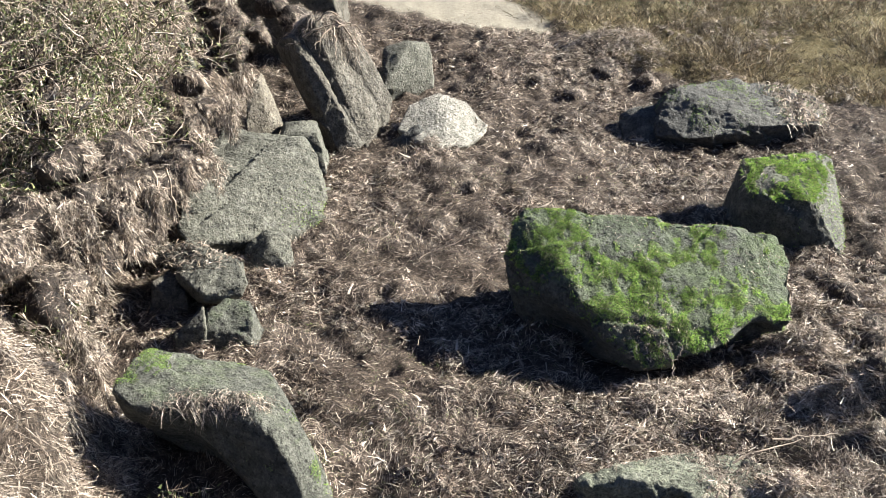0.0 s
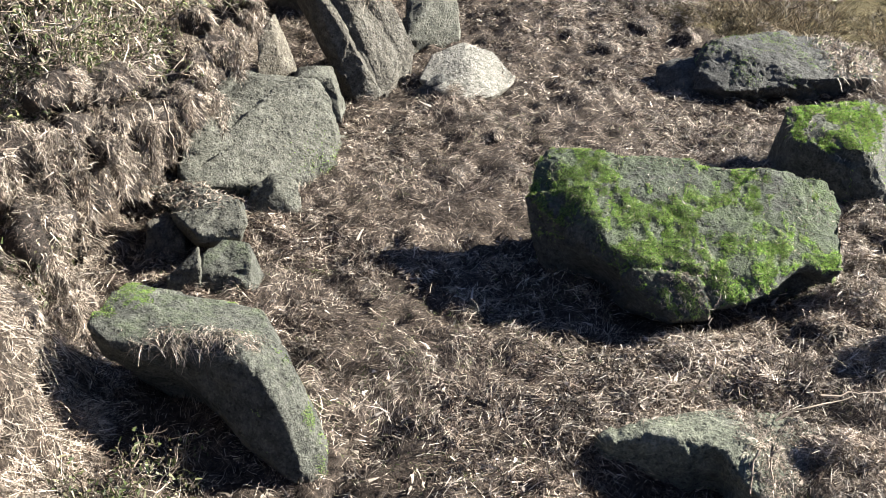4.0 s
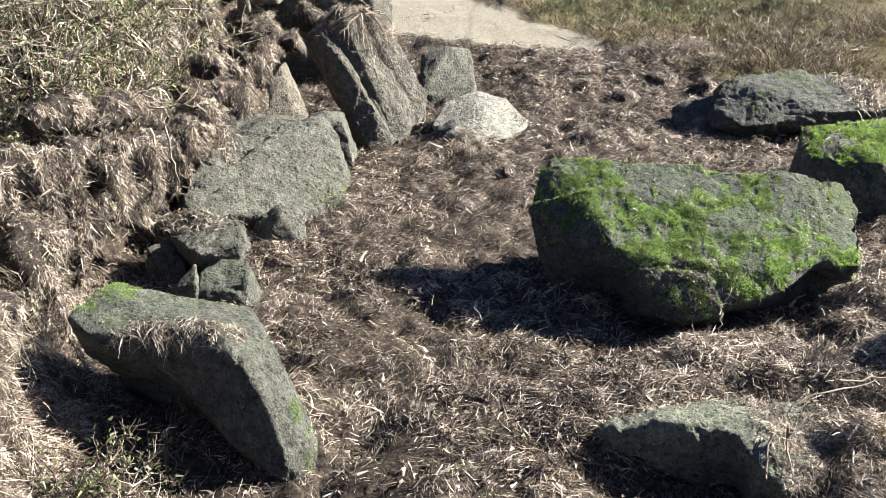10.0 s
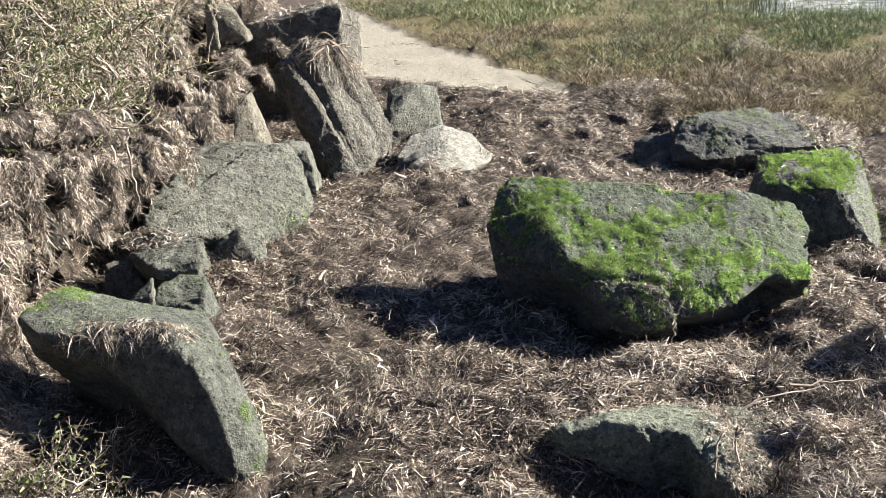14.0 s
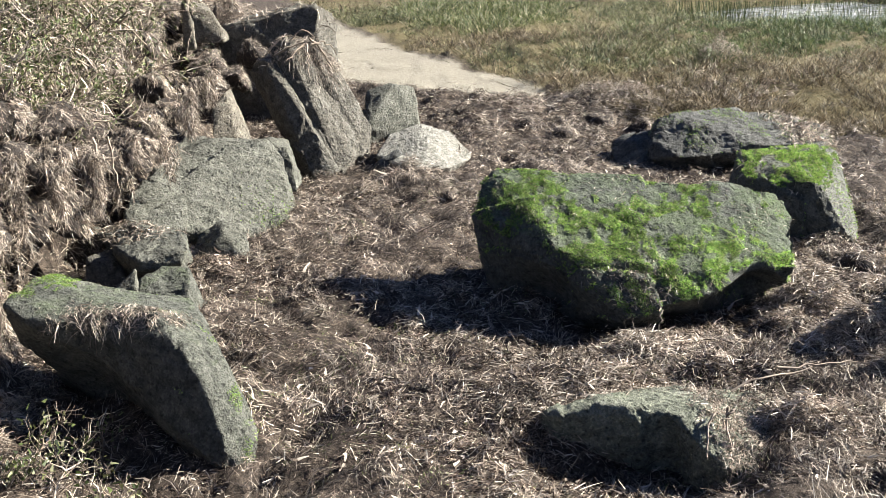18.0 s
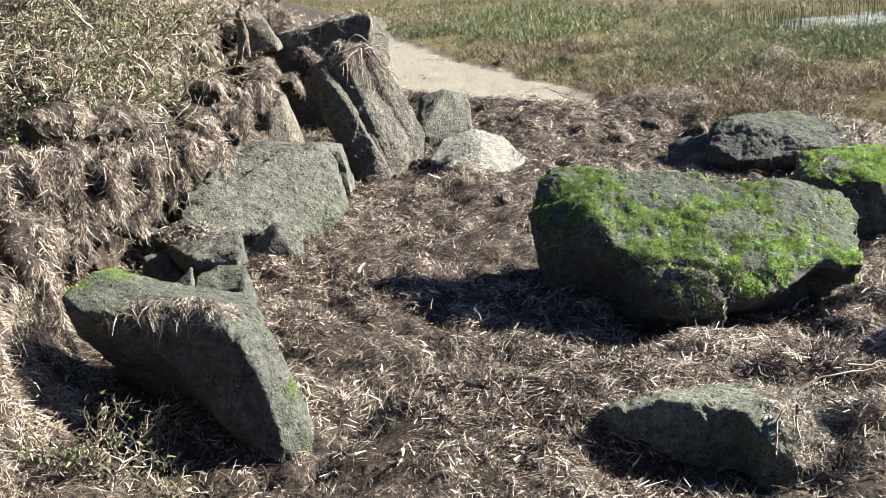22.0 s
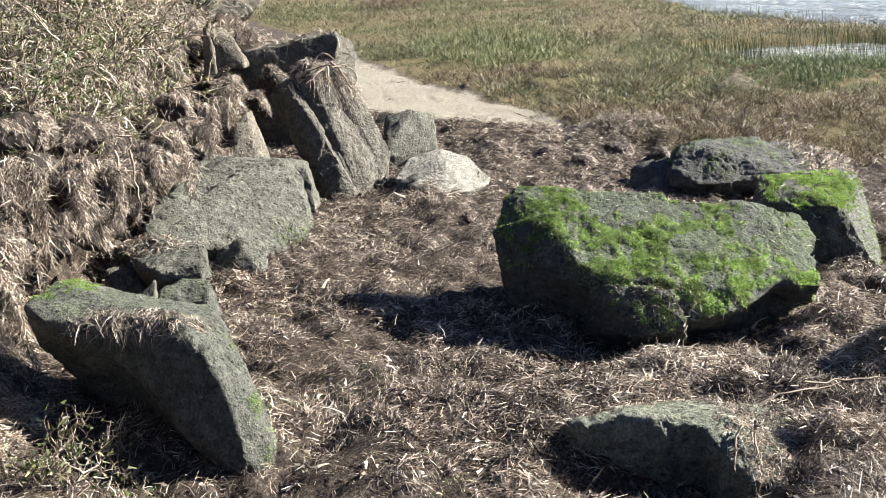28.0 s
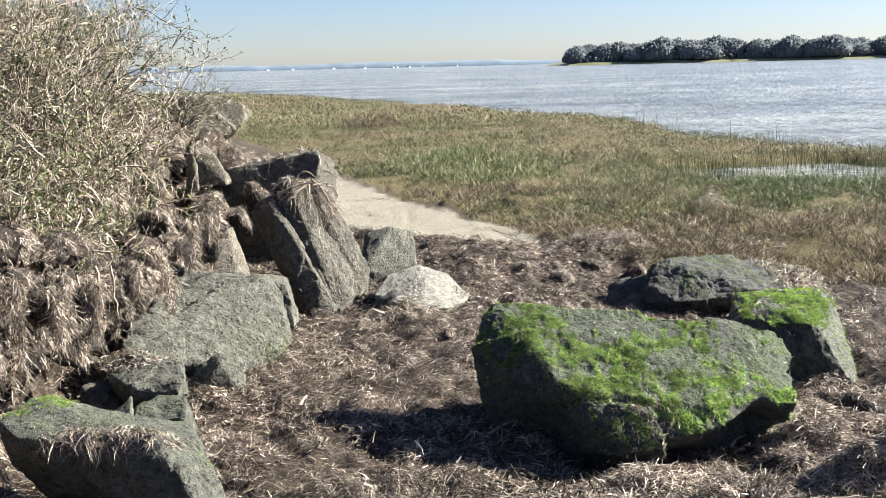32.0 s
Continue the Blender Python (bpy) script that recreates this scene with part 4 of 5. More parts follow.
x, y = field(480, 0.8, 3.1, 5.75, 7.3, lambda a, b: (1 - sandy(a, b)) * smooth(-0.3, 0.3, vnoise(a, b, 0.3, 95)))
tufts("rough pale clumps of wrack before the marsh", STRAW, x, y, 70, (0.03, 0.075), 0.9, (0.02, 0.06), (0.002, 0.006))
x, y = field(260, 0.9, 1.9, 4.2, 5.6, lambda a, b: smooth(-0.2, 0.4, vnoise(a, b, 0.3, 96)))
tufts("pale clumps of wrack between the dark boulders", STRAW, x, y, 70, (0.02, 0.05), 0.8)


# The bank's skin: matted straw that hangs down it, torn open in places.
x, y = field(50000, -2.6, -0.3, 2.2, 8.5, lambda a, b: on_bank(a, b) * smooth(-0.05, 0.45, vnoise(a, b, 0.26, 12) + 0.8 * vnoise(a, b, 0.09, 46)) * (0.22 + 0.5 * smooth(0.5, 0.8, toe(b) - a)))
scatter("straw", "matted dead straw hanging down the bank", "straw", STRAW, x, y, (0.012, 0.05), (0.0016, 0.0045), 0.03, 0.7, flow=0.1, steps=2)
x, y = field(16000, -3.2, -0.5, 8.5, 14.0, lambda a, b: on_bank(a, b) * 0.7)
scatter("straw", "dead straw over the far part of the bank", "straw", STRAW, x, y, (0.05, 0.13), (0.004, 0.01), 0.05, 0.4, flow=0.5)


def root_curtain(x, y, label, count=170, wide=0.07, long=(0.04, 0.11), lift=0.04):
    """A tangle of dead roots that droops from one lip of the bank."""
    n = count
    bx, by = x + rng.normal(0, wide * 0.5, n), y + rng.normal(0, wide, n)
    base = np.stack([bx, by, height(bx, by) + rng.uniform(0.0, lift, n)], -1)
    way = unit(np.stack([0.55 + rng.normal(0, 0.5, n), -0.2 + rng.normal(0, 0.6, n), rng.normal(0, 0.45, n)], -1))
    side = unit(np.cross(way, rng.normal(size=(n, 3))))
    v, q = ribbons(base, way, side, rng.uniform(*long, n), rng.uniform(0.001, 0.003, n), rng.uniform(0.3, 1.1, n), 5, 0.3)
    tagged(put(quad_mesh("root_curtain", v, q), "root_curtain", STRAW), label, "roots", "root curtains", "stuff")


for x, y in [(-1.30, 3.35), (-1.38, 3.05), (-1.22, 3.6), (-1.08, 3.72), (-1.16, 3.95), (-1.0, 4.02), (-0.94, 4.2), (-1.12, 4.2), (-0.88, 4.42), (-0.82, 4.62), (-1.02, 4.6), (-0.80, 4.86),
             (-0.92, 4.98), (-0.78, 5.15), (-0.95, 5.35), (-0.76, 5.62), (-0.88, 5.8), (-0.72, 6.1), (-0.8, 6.4), (-0.86, 6.9), (-1.4, 3.7), (-1.45, 3.3)]:
    root_curtain(x, y, "pale dead roots drooping from the bank", int(rng.integers(110, 240)), float(rng.uniform(0.05, 0.1)))
root_curtain(-0.86, 4.30, "long dead roots hanging over the pitted block", 220, 0.08, (0.08, 0.18))


# Clods of torn turf that jut from the bank, each with a beard of straw.
PEAT, nt, p = material("dark_peat")
nt.links.new(ramp(nt, noisy(nt, 40.0, 8.0, 0.75), [(0.34, (0.008, 0.006, 0.005)), (0.55, (0.035, 0.026, 0.02)), (0.7, (0.12, 0.09, 0.07))]), p.inputs["Base Color"])
p.inputs["Roughness"].default_value = 0.95
bump(nt, p, noisy(nt, 60.0, 6.0, 0.75), 1.0, 0.02)


def turf_clod(x, y, z, size, seed, label, hang=1.0, bare=0.04):
    """A torn lump: dark peat with a cap and a hanging fringe of straw on its outer side."""
    top = new("turf_clod")
    top.location = (x, y, z)
    tagged(top, label, "turf", "turf clods")
    r = np.random.default_rng(seed)
    pts = unit(r.normal(size=(18, 3))) * np.array([0.8, 1.15, 0.62]) * size * r.uniform(0.7, 1.1, (18, 1))
    body = put(rock_mesh("peat", [tuple(q) for q in pts.tolist()], size * 0.22, 1, 0.03, seed * 0.77), "peat", PEAT, top)
    mid, nor, area = faces_of(body)
    lock = vnoise(mid[:, 1] + 0.5 * mid[:, 0], mid[:, 2] * 0.45, 0.05, seed) + 0.6 * vnoise(mid[:, 1], mid[:, 2] * 0.6, 0.022, seed + 1)
    sway = np.stack([vnoise(mid[:, 1] * 1.2, mid[:, 2], 0.06, seed + j) for j in (5, 6, 7)], -1)
    outer = area * smooth(-0.25, 0.35, nor[:, 2] + 0.5 * nor[:, 0] - 0.2 * nor[:, 1])
    for name, mat, count, w, long, high, text in (
            ("root_mat", WRACK, 6000, outer * (0.7 + smooth(-0.5, 0.5, lock)), (0.008, 0.028), 0.006, "brown matted roots on the clod"),
            ("beard", STRAW, 10000, outer * (bare + smooth(0.05, 0.4, lock)), (0.008, 0.027), 0.022, "pale straw hanging from the clod in locks")):
        n = int(count * size)
        k = r.choice(len(mid), n, p=w / w.sum())
        down = unit(np.array([0.3, -0.15, -0.9 * hang]) + 1.3 * sway[k] + r.normal(0, 0.75, (n, 3)))
        way = unit(down - nor[k] * (down * nor[k]).sum(1, keepdims=True) * 0.85 + nor[k] * r.uniform(0.0, 0.45, (n, 1)))
        side = unit(np.cross(way, nor[k]) + 0.5 * r.normal(size=(n, 3)))
        base = mid[k] + nor[k] * (high * np.clip(0.4 + lock[k], 0.1, 1.2))[:, None] + r.normal(0, size * 0.03, (n, 3))
        v, q = ribbons(base, way, side, r.uniform(*long, n) * r.choice([0.5, 1.0, 1.9], n, p=[0.45, 0.4, 0.15]), r.uniform(0.001, 0.0034, n), r.uniform(0.0, 0.6, n), 1, 0.3)
        tagged(put(quad_mesh(name, v, q), name, mat, top, text), kind="stuff")


def drape(x, y, label, strands=20, long=(0.08, 0.24), spread=0.016, lift=0.07):
    """Locks of long dead straw that fall down the bank, each a bundle of loose strands."""
    n, steps = len(x), 10
    p = np.stack([x, y, height(x, y) + rng.uniform(0.2, 1.0, n) * lift], -1)
    e = 0.05
    slope = np.stack([height(x - e, y) - height(x + e, y), height(x, y - e) - height(x, y + e)], -1)
    way = unit(unit(slope) + np.array([0.5, -0.2]) + rng.normal(0, 0.8, (n, 2)))
    step = rng.uniform(*long, n) / steps
    line = [p]
    for k in range(steps):
        way = unit(way + rng.normal(0, 0.35, (n, 2)))
        fall = min(0.2 + 0.12 * k, 0.9)
        q = p + np.concatenate([way * (step * (1 - 0.55 * fall))[:, None], -(step * fall)[:, None]], 1)
        q[:, 2] = np.maximum(q[:, 2], height(q[:, 0], q[:, 1]) + 0.006)
        line.append(q)
        p = q
    line = np.stack(line, 1)
    m, k = n * strands, 7
    lock = np.repeat(np.arange(n), strands)
    start = rng.uniform(0, 0.45, m)
    u = (start[:, None] + (rng.uniform(0.35, 1.0, m) * (1 - start))[:, None] * np.linspace(0, 1, k)) * steps
    i = np.minimum(u.astype(int), steps - 1)
    f = (u - i)[..., None]
    mid = line[lock[:, None], i] * (1 - f) + line[lock[:, None], i + 1] * f
    off = rng.normal(0, spread, (m, 1, 3)) * np.linspace(0.8, 1.3, k)[None, :, None]
    wave = rng.normal(0, 0.011, (m, 1, 3)) * np.sin(rng.uniform(3, 9, (m, 1)) * np.linspace(0, 1, k) + rng.uniform(0, 6, (m, 1)))[..., None]
    mid = mid + off + wave
    half = unit(rng.normal(size=(m, 1, 3))) * rng.uniform(0.0005, 0.0014, (m, 1, 1)) * np.linspace(1, 0.5, k)[None, :, None]
    verts = np.stack([mid - half, mid + half], 2).reshape(-1, 3)
    faces = np.array([[2 * j, 2 * j + 1, 2 * j + 3, 2 * j + 2] for j in range(k - 1)])
    quads = (np.arange(m)[:, None, None] * 2 * k + faces[None]).reshape(-1, 4)
    tagged(put(quad_mesh("straw_lock", verts, quads), "straw_lock", STRAW), label, "straw", "straw locks", "stuff")


def rope(x, y, z, drop, thick, label, count=420):
    """A matted rope of roots and straw that hangs from a lip, lumpy and frayed."""
    n = count
    s = rng.beta(1.0, 1.15, n)
    bend = rng.normal(0, 0.10, 2) + np.array([0.10, -0.12])
    sway = 0.25 * thick * np.sin(s * rng.uniform(4, 9) + rng.uniform(0, 6))
    girth = thick * (1.25 - 0.8 * s) * (1 + 0.45 * np.sin(s * rng.uniform(6, 14) + rng.uniform(0, 6)))
    a, d = rng.uniform(0, 2 * math.pi, n), rng.random(n) ** 0.5
    bx = x + bend[0] * drop * s + sway + girth * d * np.cos(a) * 1.3
    by = y + bend[1] * drop * s + girth * d * np.sin(a)
    base = np.stack([bx, by, z - drop * s**1.1 + thick * 0.8 * (1 - d)], -1)
    way = unit(unit(rng.normal(size=(n, 3))) * 0.85 + np.array([0.0, 0.0, -0.75]))
    side = unit(np.cross(way, rng.normal(size=(n, 3))))
    v, q = ribbons(base, way, side, rng.uniform(0.014, 0.055, n), rng.uniform(0.0012, 0.0042, n), rng.uniform(0, 0.3, n), 2, 0.15)
    tagged(put(quad_mesh("root_rope", v, q), "root_rope", STRAW), label, "roots", "hanging roots", "stuff")


LIPS = [(-1.50, 3.34, 0.46, 0.26), (-1.40, 3.42, 0.52, 0.36), (-1.30, 3.48, 0.54, 0.42), (-1.16, 3.58, 0.58, 0.46), (-1.10, 3.62, 0.55, 0.40), (-0.97, 3.72, 0.50, 0.30), (-0.90, 3.90, 0.48, 0.26),
        (-0.82, 4.12, 0.48, 0.24), (-0.72, 4.28, 0.50, 0.22), (-0.64, 4.58, 0.58, 0.2), (-0.60, 4.92, 0.60, 0.18), (-1.12, 3.2, 0.30, 0.24), (-1.0, 2.98, 0.26, 0.2), (-1.2, 3.3, 0.38, 0.3)]
for x, y, z, drop in LIPS:
    for k in range(3):
        rope(x + float(rng.normal(0, 0.025)), y + float(rng.normal(0, 0.02)), z + float(rng.normal(0, 0.03)), drop * float(rng.uniform(0.5, 1.05)), float(rng.uniform(0.012, 0.032)), "matted rope of pale roots hanging from the bank")


def torn(x, y):
    d = toe(y) - x
    return smooth(-0.05, 0.08, d) * (1 - smooth(0.75, 1.1, d)) * smooth(0.0, 0.35, vnoise(x, y, 0.19, 71) + 0.5 * vnoise(x, y, 0.08, 72)) * (1 - smooth(4.1, 4.2, y) * (1 - smooth(4.65, 4.8, y)) * smooth(-0.9, -0.8, x))


x, y = field(800, -2.2, -0.4, 2.3, 5.2, torn)
drape(x, y, "long pale straw and roots hanging in locks down the bank")
x, y = field(400, -2.2, -0.4, 5.2, 8.2, torn)
drape(x, y, "straw locks over the bank beside the leaning slab", 14)


CLODS = np.random.default_rng(23)
k = 0
for row, up in enumerate((0.04, 0.17, 0.33, 0.52, 0.75)):
    for yy in np.arange(2.5 + 0.11 * (row % 2), 8.2, 0.25):
        x, y = float(toe(yy)) - up + float(CLODS.uniform(-0.05, 0.05)), float(yy + CLODS.uniform(-0.09, 0.09))
        z = 0.86 * (1 - math.exp(-up / 0.42)) + 0.1 * up + float(CLODS.uniform(-0.05, 0.05))
        near_stone = (abs(y - 4.45) < 0.5 and x > -0.95) or (x > -0.78 and 4.95 < y < 6.3) or (x > -0.85 and y > 6.2) or (3.3 < y < 4.1 and x > -1.05)
        if not near_stone and CLODS.random() < 0.68:
            turf_clod(x - 0.06, y, z - 0.02, float(CLODS.choice([0.07, 0.1, 0.15, 0.18])) * float(CLODS.uniform(0.9, 1.1)), 100 + k, "clod of torn turf bearded with straw")
        k += 1
for x, y, z, size in ((-0.90, 4.28, 0.40, 0.15), (-0.86, 4.55, 0.46, 0.14), (-0.78, 4.78, 0.47, 0.13), (-0.98, 4.05, 0.42, 0.16), (-0.86, 4.95, 0.56, 0.13)):
    turf_clod(x, y, z, size, 200 + k, "lip of turf overhanging the pitted block", 1.6)
    k += 1
for x, y, z, size in ((-1.44, 3.62, 0.26, 0.2), (-1.28, 3.72, 0.28, 0.2), (-1.14, 3.82, 0.28, 0.18), (-1.02, 3.95, 0.28, 0.17), (-1.34, 3.68, 0.48, 0.16), (-1.18, 3.74, 0.52, 0.16), (-1.04, 3.84, 0.47, 0.14), (-0.92, 4.05, 0.42, 0.14), (-1.5, 3.5, 0.42, 0.15),
                      (-0.84, 4.24, 0.42, 0.13), (-1.24, 3.9, 0.66, 0.16), (-1.05, 4.05, 0.6, 0.15)):
    turf_clod(x, y, z, size, 250 + k, "dark peat clod behind hanging roots", 1.2)
    k += 1
for x, y, z, size in ((-0.62, 6.35, 0.36, 0.16), (-0.42, 6.45, 0.40, 0.13), (-0.80, 6.4, 0.42, 0.16), (-0.55, 6.6, 0.46, 0.13), (-0.74, 6.1, 0.34, 0.14)):
    turf_clod(x, y, z, size, 280 + k, "brown turf slope between slab and dark block", 0.5, 0.1)
    k += 1
for x, y, size in ((1.72, 2.98, 0.12), (1.78, 3.32, 0.12), (1.92, 3.58, 0.12), (1.62, 3.28, 0.08), (1.66, 3.55, 0.07),
                   (2.48, 5.5, 0.08), (2.62, 5.42, 0.08), (2.38, 5.62, 0.07), (1.34, 6.38, 0.10), (1.6, 6.46, 0.12), (1.84, 6.3, 0.11), (1.5, 6.12, 0.08), (1.28, 6.02, 0.07), (1.98, 6.12, 0.09), (1.1, 6.2, 0.05), (0.32, 5.16, 0.05), (0.1, 5.05, 0.06), (0.5, 4.75, 0.05), (0.75, 4.6, 0.05)):
    turf_clod(x, y, float(height(np.array([x]), np.array([y]))[0]), size, 300 + k, "tumbled clump of washed-up wrack", 0.4, 0.5)
    k += 1


def dead_root(at, ends, thick, label):
    """A pale, forked, twisted piece of root."""
    top = new("dead_root")
    top.location = at
    tagged(top, label, "root")
    for a, b, sag in ends:
        a, b = np.array(a, float), np.array(b, float)
        t = np.linspace(0, 1, 9)[:, None]
        p = a + (b - a) * t + np.array([0, 0, 1.0]) * sag * 4 * t * (1 - t) + rng.normal(0, 0.004, (9, 3))
        v, q = rods([(p, thick * np.linspace(1, 0.35, 9))])
        put(quad_mesh("root", v, q), "root", TWIG, top)


# ---- shrubs on the bank ----
def twigs(start, way, length, thick, levels, out):
    """Bent, forking stems as three-sided rods, collected as (places, radii)."""
    steps = 5
    p, d = np.array(start, float), unit(np.array(way, float))
    places, radii = [p.copy()], [thick]
    for k in range(steps):
        d = unit(d + rng.normal(0, 0.22, 3) + np.array([0.02, 0, 0.03]))
        p = p + d * length / steps
        places.append(p.copy())
        radii.append(thick * (1 - 0.75 * (k + 1) / steps))
        if levels and k >= 1:
            for _ in range(rng.integers(1, 3)):
                twigs(p, d + rng.normal(0, 0.65, 3), length * rng.uniform(0.45, 0.7), thick * 0.55, levels - 1, out)
    out.append((np.array(places), np.array(radii)))


def rods(stems):
    verts, quads, at = [], [], 0
    for p, r in stems:
        d = unit(np.gradient(p, axis=0))
        a = unit(np.cross(d, np.array([0.3, 0.2, 1.0])))
        b = np.cross(d, a)
        ring = np.stack([p + r[:, None] * (math.cos(t) * a + math.sin(t) * b) for t in (0, 2.1, 4.2)], 1)
        n = len(p)
        verts.append(ring.reshape(-1, 3))
        for k in range(n - 1):
            for j in range(3):
                quads.append((at + 3 * k + j, at + 3 * k + (j + 1) % 3, at + 3 * k + 3 + (j + 1) % 3, at + 3 * k + 3 + j))
        at += 3 * n
    return np.concatenate(verts), np.array(quads)


def shrub(label, spots, tall, leaves, leafy=LEAF, lean=(0.12, -0.25, 1.0), long=(0.010, 0.03)):
    top = new("shrub")
    x0, y0 = spots[0]
    z0 = float(height(np.array([x0]), np.array([y0]))[0])
    top.location = (x0, y0, z0)
    tagged(top, label, "shrub", "shrubs on the bank")
    stems = []
    for x, y in spots:
        z = float(height(np.array([x]), np.array([y]))[0])
        twigs((x - x0, y - y0, z - z0 - 0.03), np.array(lean) + rng.normal(0, 0.35, 3), tall * rng.uniform(0.6, 1.1), 0.010 if tall > 0.2 else 0.005, 2, stems)
    v, q = rods(stems)
    tagged(put(quad_mesh("twig_tangle", v, q), "twig_tangle", TWIG, top, "bare grey-brown twigs"), kind="stuff")
    tips = np.concatenate([p[1:] for p, r in stems if r[0] < 0.005])
    n = leaves
    base = tips[rng.integers(0, len(tips), n)] + rng.normal(0, 0.012, (n, 3))
    way = unit(rng.normal(size=(n, 3)) + np.array([0.2, -0.1, 0.5]))
    side = unit(np.cross(way, rng.normal(size=(n, 3))))
    v, q = ribbons(base, way, side, rng.uniform(*long, n), rng.uniform(0.004, 0.011, n), 0.2, 2, 0.3)
    tagged(put(quad_mesh("foliage", v, q), "foliage", leafy, top, "small grey-green leaves"), kind="stuff")
    if tall > 0.2:
        n = int(leaves * 0.45)
        base = tips[rng.integers(0, len(tips), n)] + rng.normal(0, 0.02, (n, 3))
        way = unit(rng.normal(size=(n, 3)) + np.array([0.2, -0.1, -0.3]))
        side = unit(np.cross(way, rng.normal(size=(n, 3))))
        v, q = ribbons(base, way, side, rng.uniform(0.015, 0.06, n), rng.uniform(0.0015, 0.006, n), 0.3, 2, 0.3, 0.4)
        tagged(put(quad_mesh("dead_leaves", v, q), "dead_leaves", STRAW, top, "withered pale leaves and straw"), kind="stuff")
    return top


def spots(n, x0, x1, y0, y1):
    return list(zip(rng.uniform(x0, x1, n).tolist(), rng.uniform(y0, y1, n).tolist()))


shrub("tangled leafy shrub over the bank's edge", spots(30, -1.9, -1.15, 4.1, 4.9), 0.42, 7000)
shrub("dense grey-green shrub on the bank", spots(30, -1.85, -1.12, 4.9, 5.7), 0.48, 7500)
shrub("tall twiggy shrub on top of the bank", spots(34, -2.15, -1.25, 5.6, 6.8), 0.68, 9000)
shrub("high bare-twigged shrub against the sky", spots(32, -2.5, -1.75, 6.8, 8.0), 0.8, 9000)
shrub("straggling shrub beside the jutting boulder", spots(26, -3.1, -2.2, 8.0, 9.6), 0.8, 8000)
shrub("leafy shrub at the bank's foot", spots(16, -1.9, -1.35, 3.4, 4.1), 0.35, 5000)
shrub("low sprig with fleshy green leaves beside the long boulder", spots(11, -0.86, -0.56, 2.3, 2.55), 0.13, 420, long=(0.010, 0.024))


dead_root((-0.18, 5.40, 0.66), [((-0.14, 0, -0.04), (0.1, 0.02, 0.0), 0.03), ((0.02, 0, 0.02), (0.03, -0.08, -0.15), 0.02), ((0.04, 0.02, 0.03), (0.16, 0.05, -0.16), 0.03), ((0.02, 0, 0.02), (-0.08, -0.08, -0.06), 0.0), ((0.05, 0, 0.0), (0.17, 0.1, -0.06), 0.04), ((-0.05, 0.05, 0.02), (0.06, 0.08, 0.03), 0.05)], 0.0065, "bleached forked root lying over the leaning slab")
dead_root((-0.92, 3.95, 0.40), [((0.02, -0.02, 0.14), (0.05, -0.06, -0.1), 0.01), ((0.06, 0.03, 0.14), (0.09, 0.0, -0.1), 0.0), ((-0.04, -0.05, 0.12), (-0.02, -0.1, -0.06), 0.01)], 0.006, "pale roots hanging straight down the bank")
dead_root((0.40, 3.28, 0.0), [((0.62, -0.30, 0.09), (0.58, -0.36, -0.05), 0.01), ((0.62, -0.30, 0.09), (0.66, -0.26, 0.16), 0.0)], 0.0028, "dry stalk hanging from the mossy boulder")
dead_root((-1.25, 5.0, 0.95), [((-0.2, 0, 0.05), (0.14, -0.05, 0.02), 0.02), ((0.0, 0, 0.04), (0.1, -0.1, 0.16), 0.02), ((-0.1, 0, 0.03), (-0.06, -0.1, 0.2), 0.0)], 0.009, "bleached dead branch caught in the shrub")
dead_root((-1.05, 5.3, 0.78), [((-0.12, 0, 0.12), (0.12, 0.0, -0.06), 0.02), ((0.0, 0, 0.05), (0.14, -0.05, 0.1), 0.02)], 0.010, "thick pale dead stem under the shrub")
dead_root((-1.35, 4.4, 0.85), [((-0.18, 0, -0.04), (0.12, -0.05, 0.05), 0.02), ((-0.05, 0, 0.0), (0.06, -0.1, -0.12), 0.02)], 0.007, "grey dead branch on the bank")
dead_root((1.25, 2.60, 0.03), [((-0.16, -0.07, 0.0), (0.10, -0.01, 0.02), 0.004), ((0.0, 0.0, 0.015), (0.24, 0.0, 0.02), 0.002)], 0.0045, "bleached sticks lying on the wrack")
dead_root((1.0, 2.36, 0.02), [((0.03, 0.03, 0.03), (0.01, -0.06, -0.07), 0.008), ((0.0, 0.04, 0.02), (-0.05, -0.05, -0.06), 0.008), ((0.05, 0.03, 0.03), (0.0, -0.03, 0.0), 0.004)], 0.005, "white stick leaning on the front stone")

# ---- marsh ----
def blades(name, label, mat, x, y, tall, wide, steps=1, lean=0.38):
    n = len(x)
    way = unit(np.stack([rng.normal(-0.05, lean, n), rng.normal(0, lean, n), np.ones(n)], -1))
    side = unit(np.stack([rng.normal(0, 1, n), rng.normal(0, 0.5, n), np.zeros(n)], -1))
    base = np.stack([x, y, height(x, y) - 0.01], -1)
    size = rng.uniform(*tall, n) * (0.75 + 0.4 * vnoise(x, y, 0.7, 51))
    v, q = ribbons(base, way, side, size, wide, rng.uniform(0, 0.15, n), steps, 0.2)
    return tagged(put(quad_mesh(name, v, q), name, mat), label, "marsh grass", kind="stuff")


def dry(x, y):
    return smooth(-1.0, 0.3, vnoise(x, y, 0.16, 56) + 0.7 * vnoise(x, y, 0.5, 57)) * marshy(x, y) * (1 - pool(x, y)) * (1 - smooth(-0.1, 0.5, x - shore(y)))


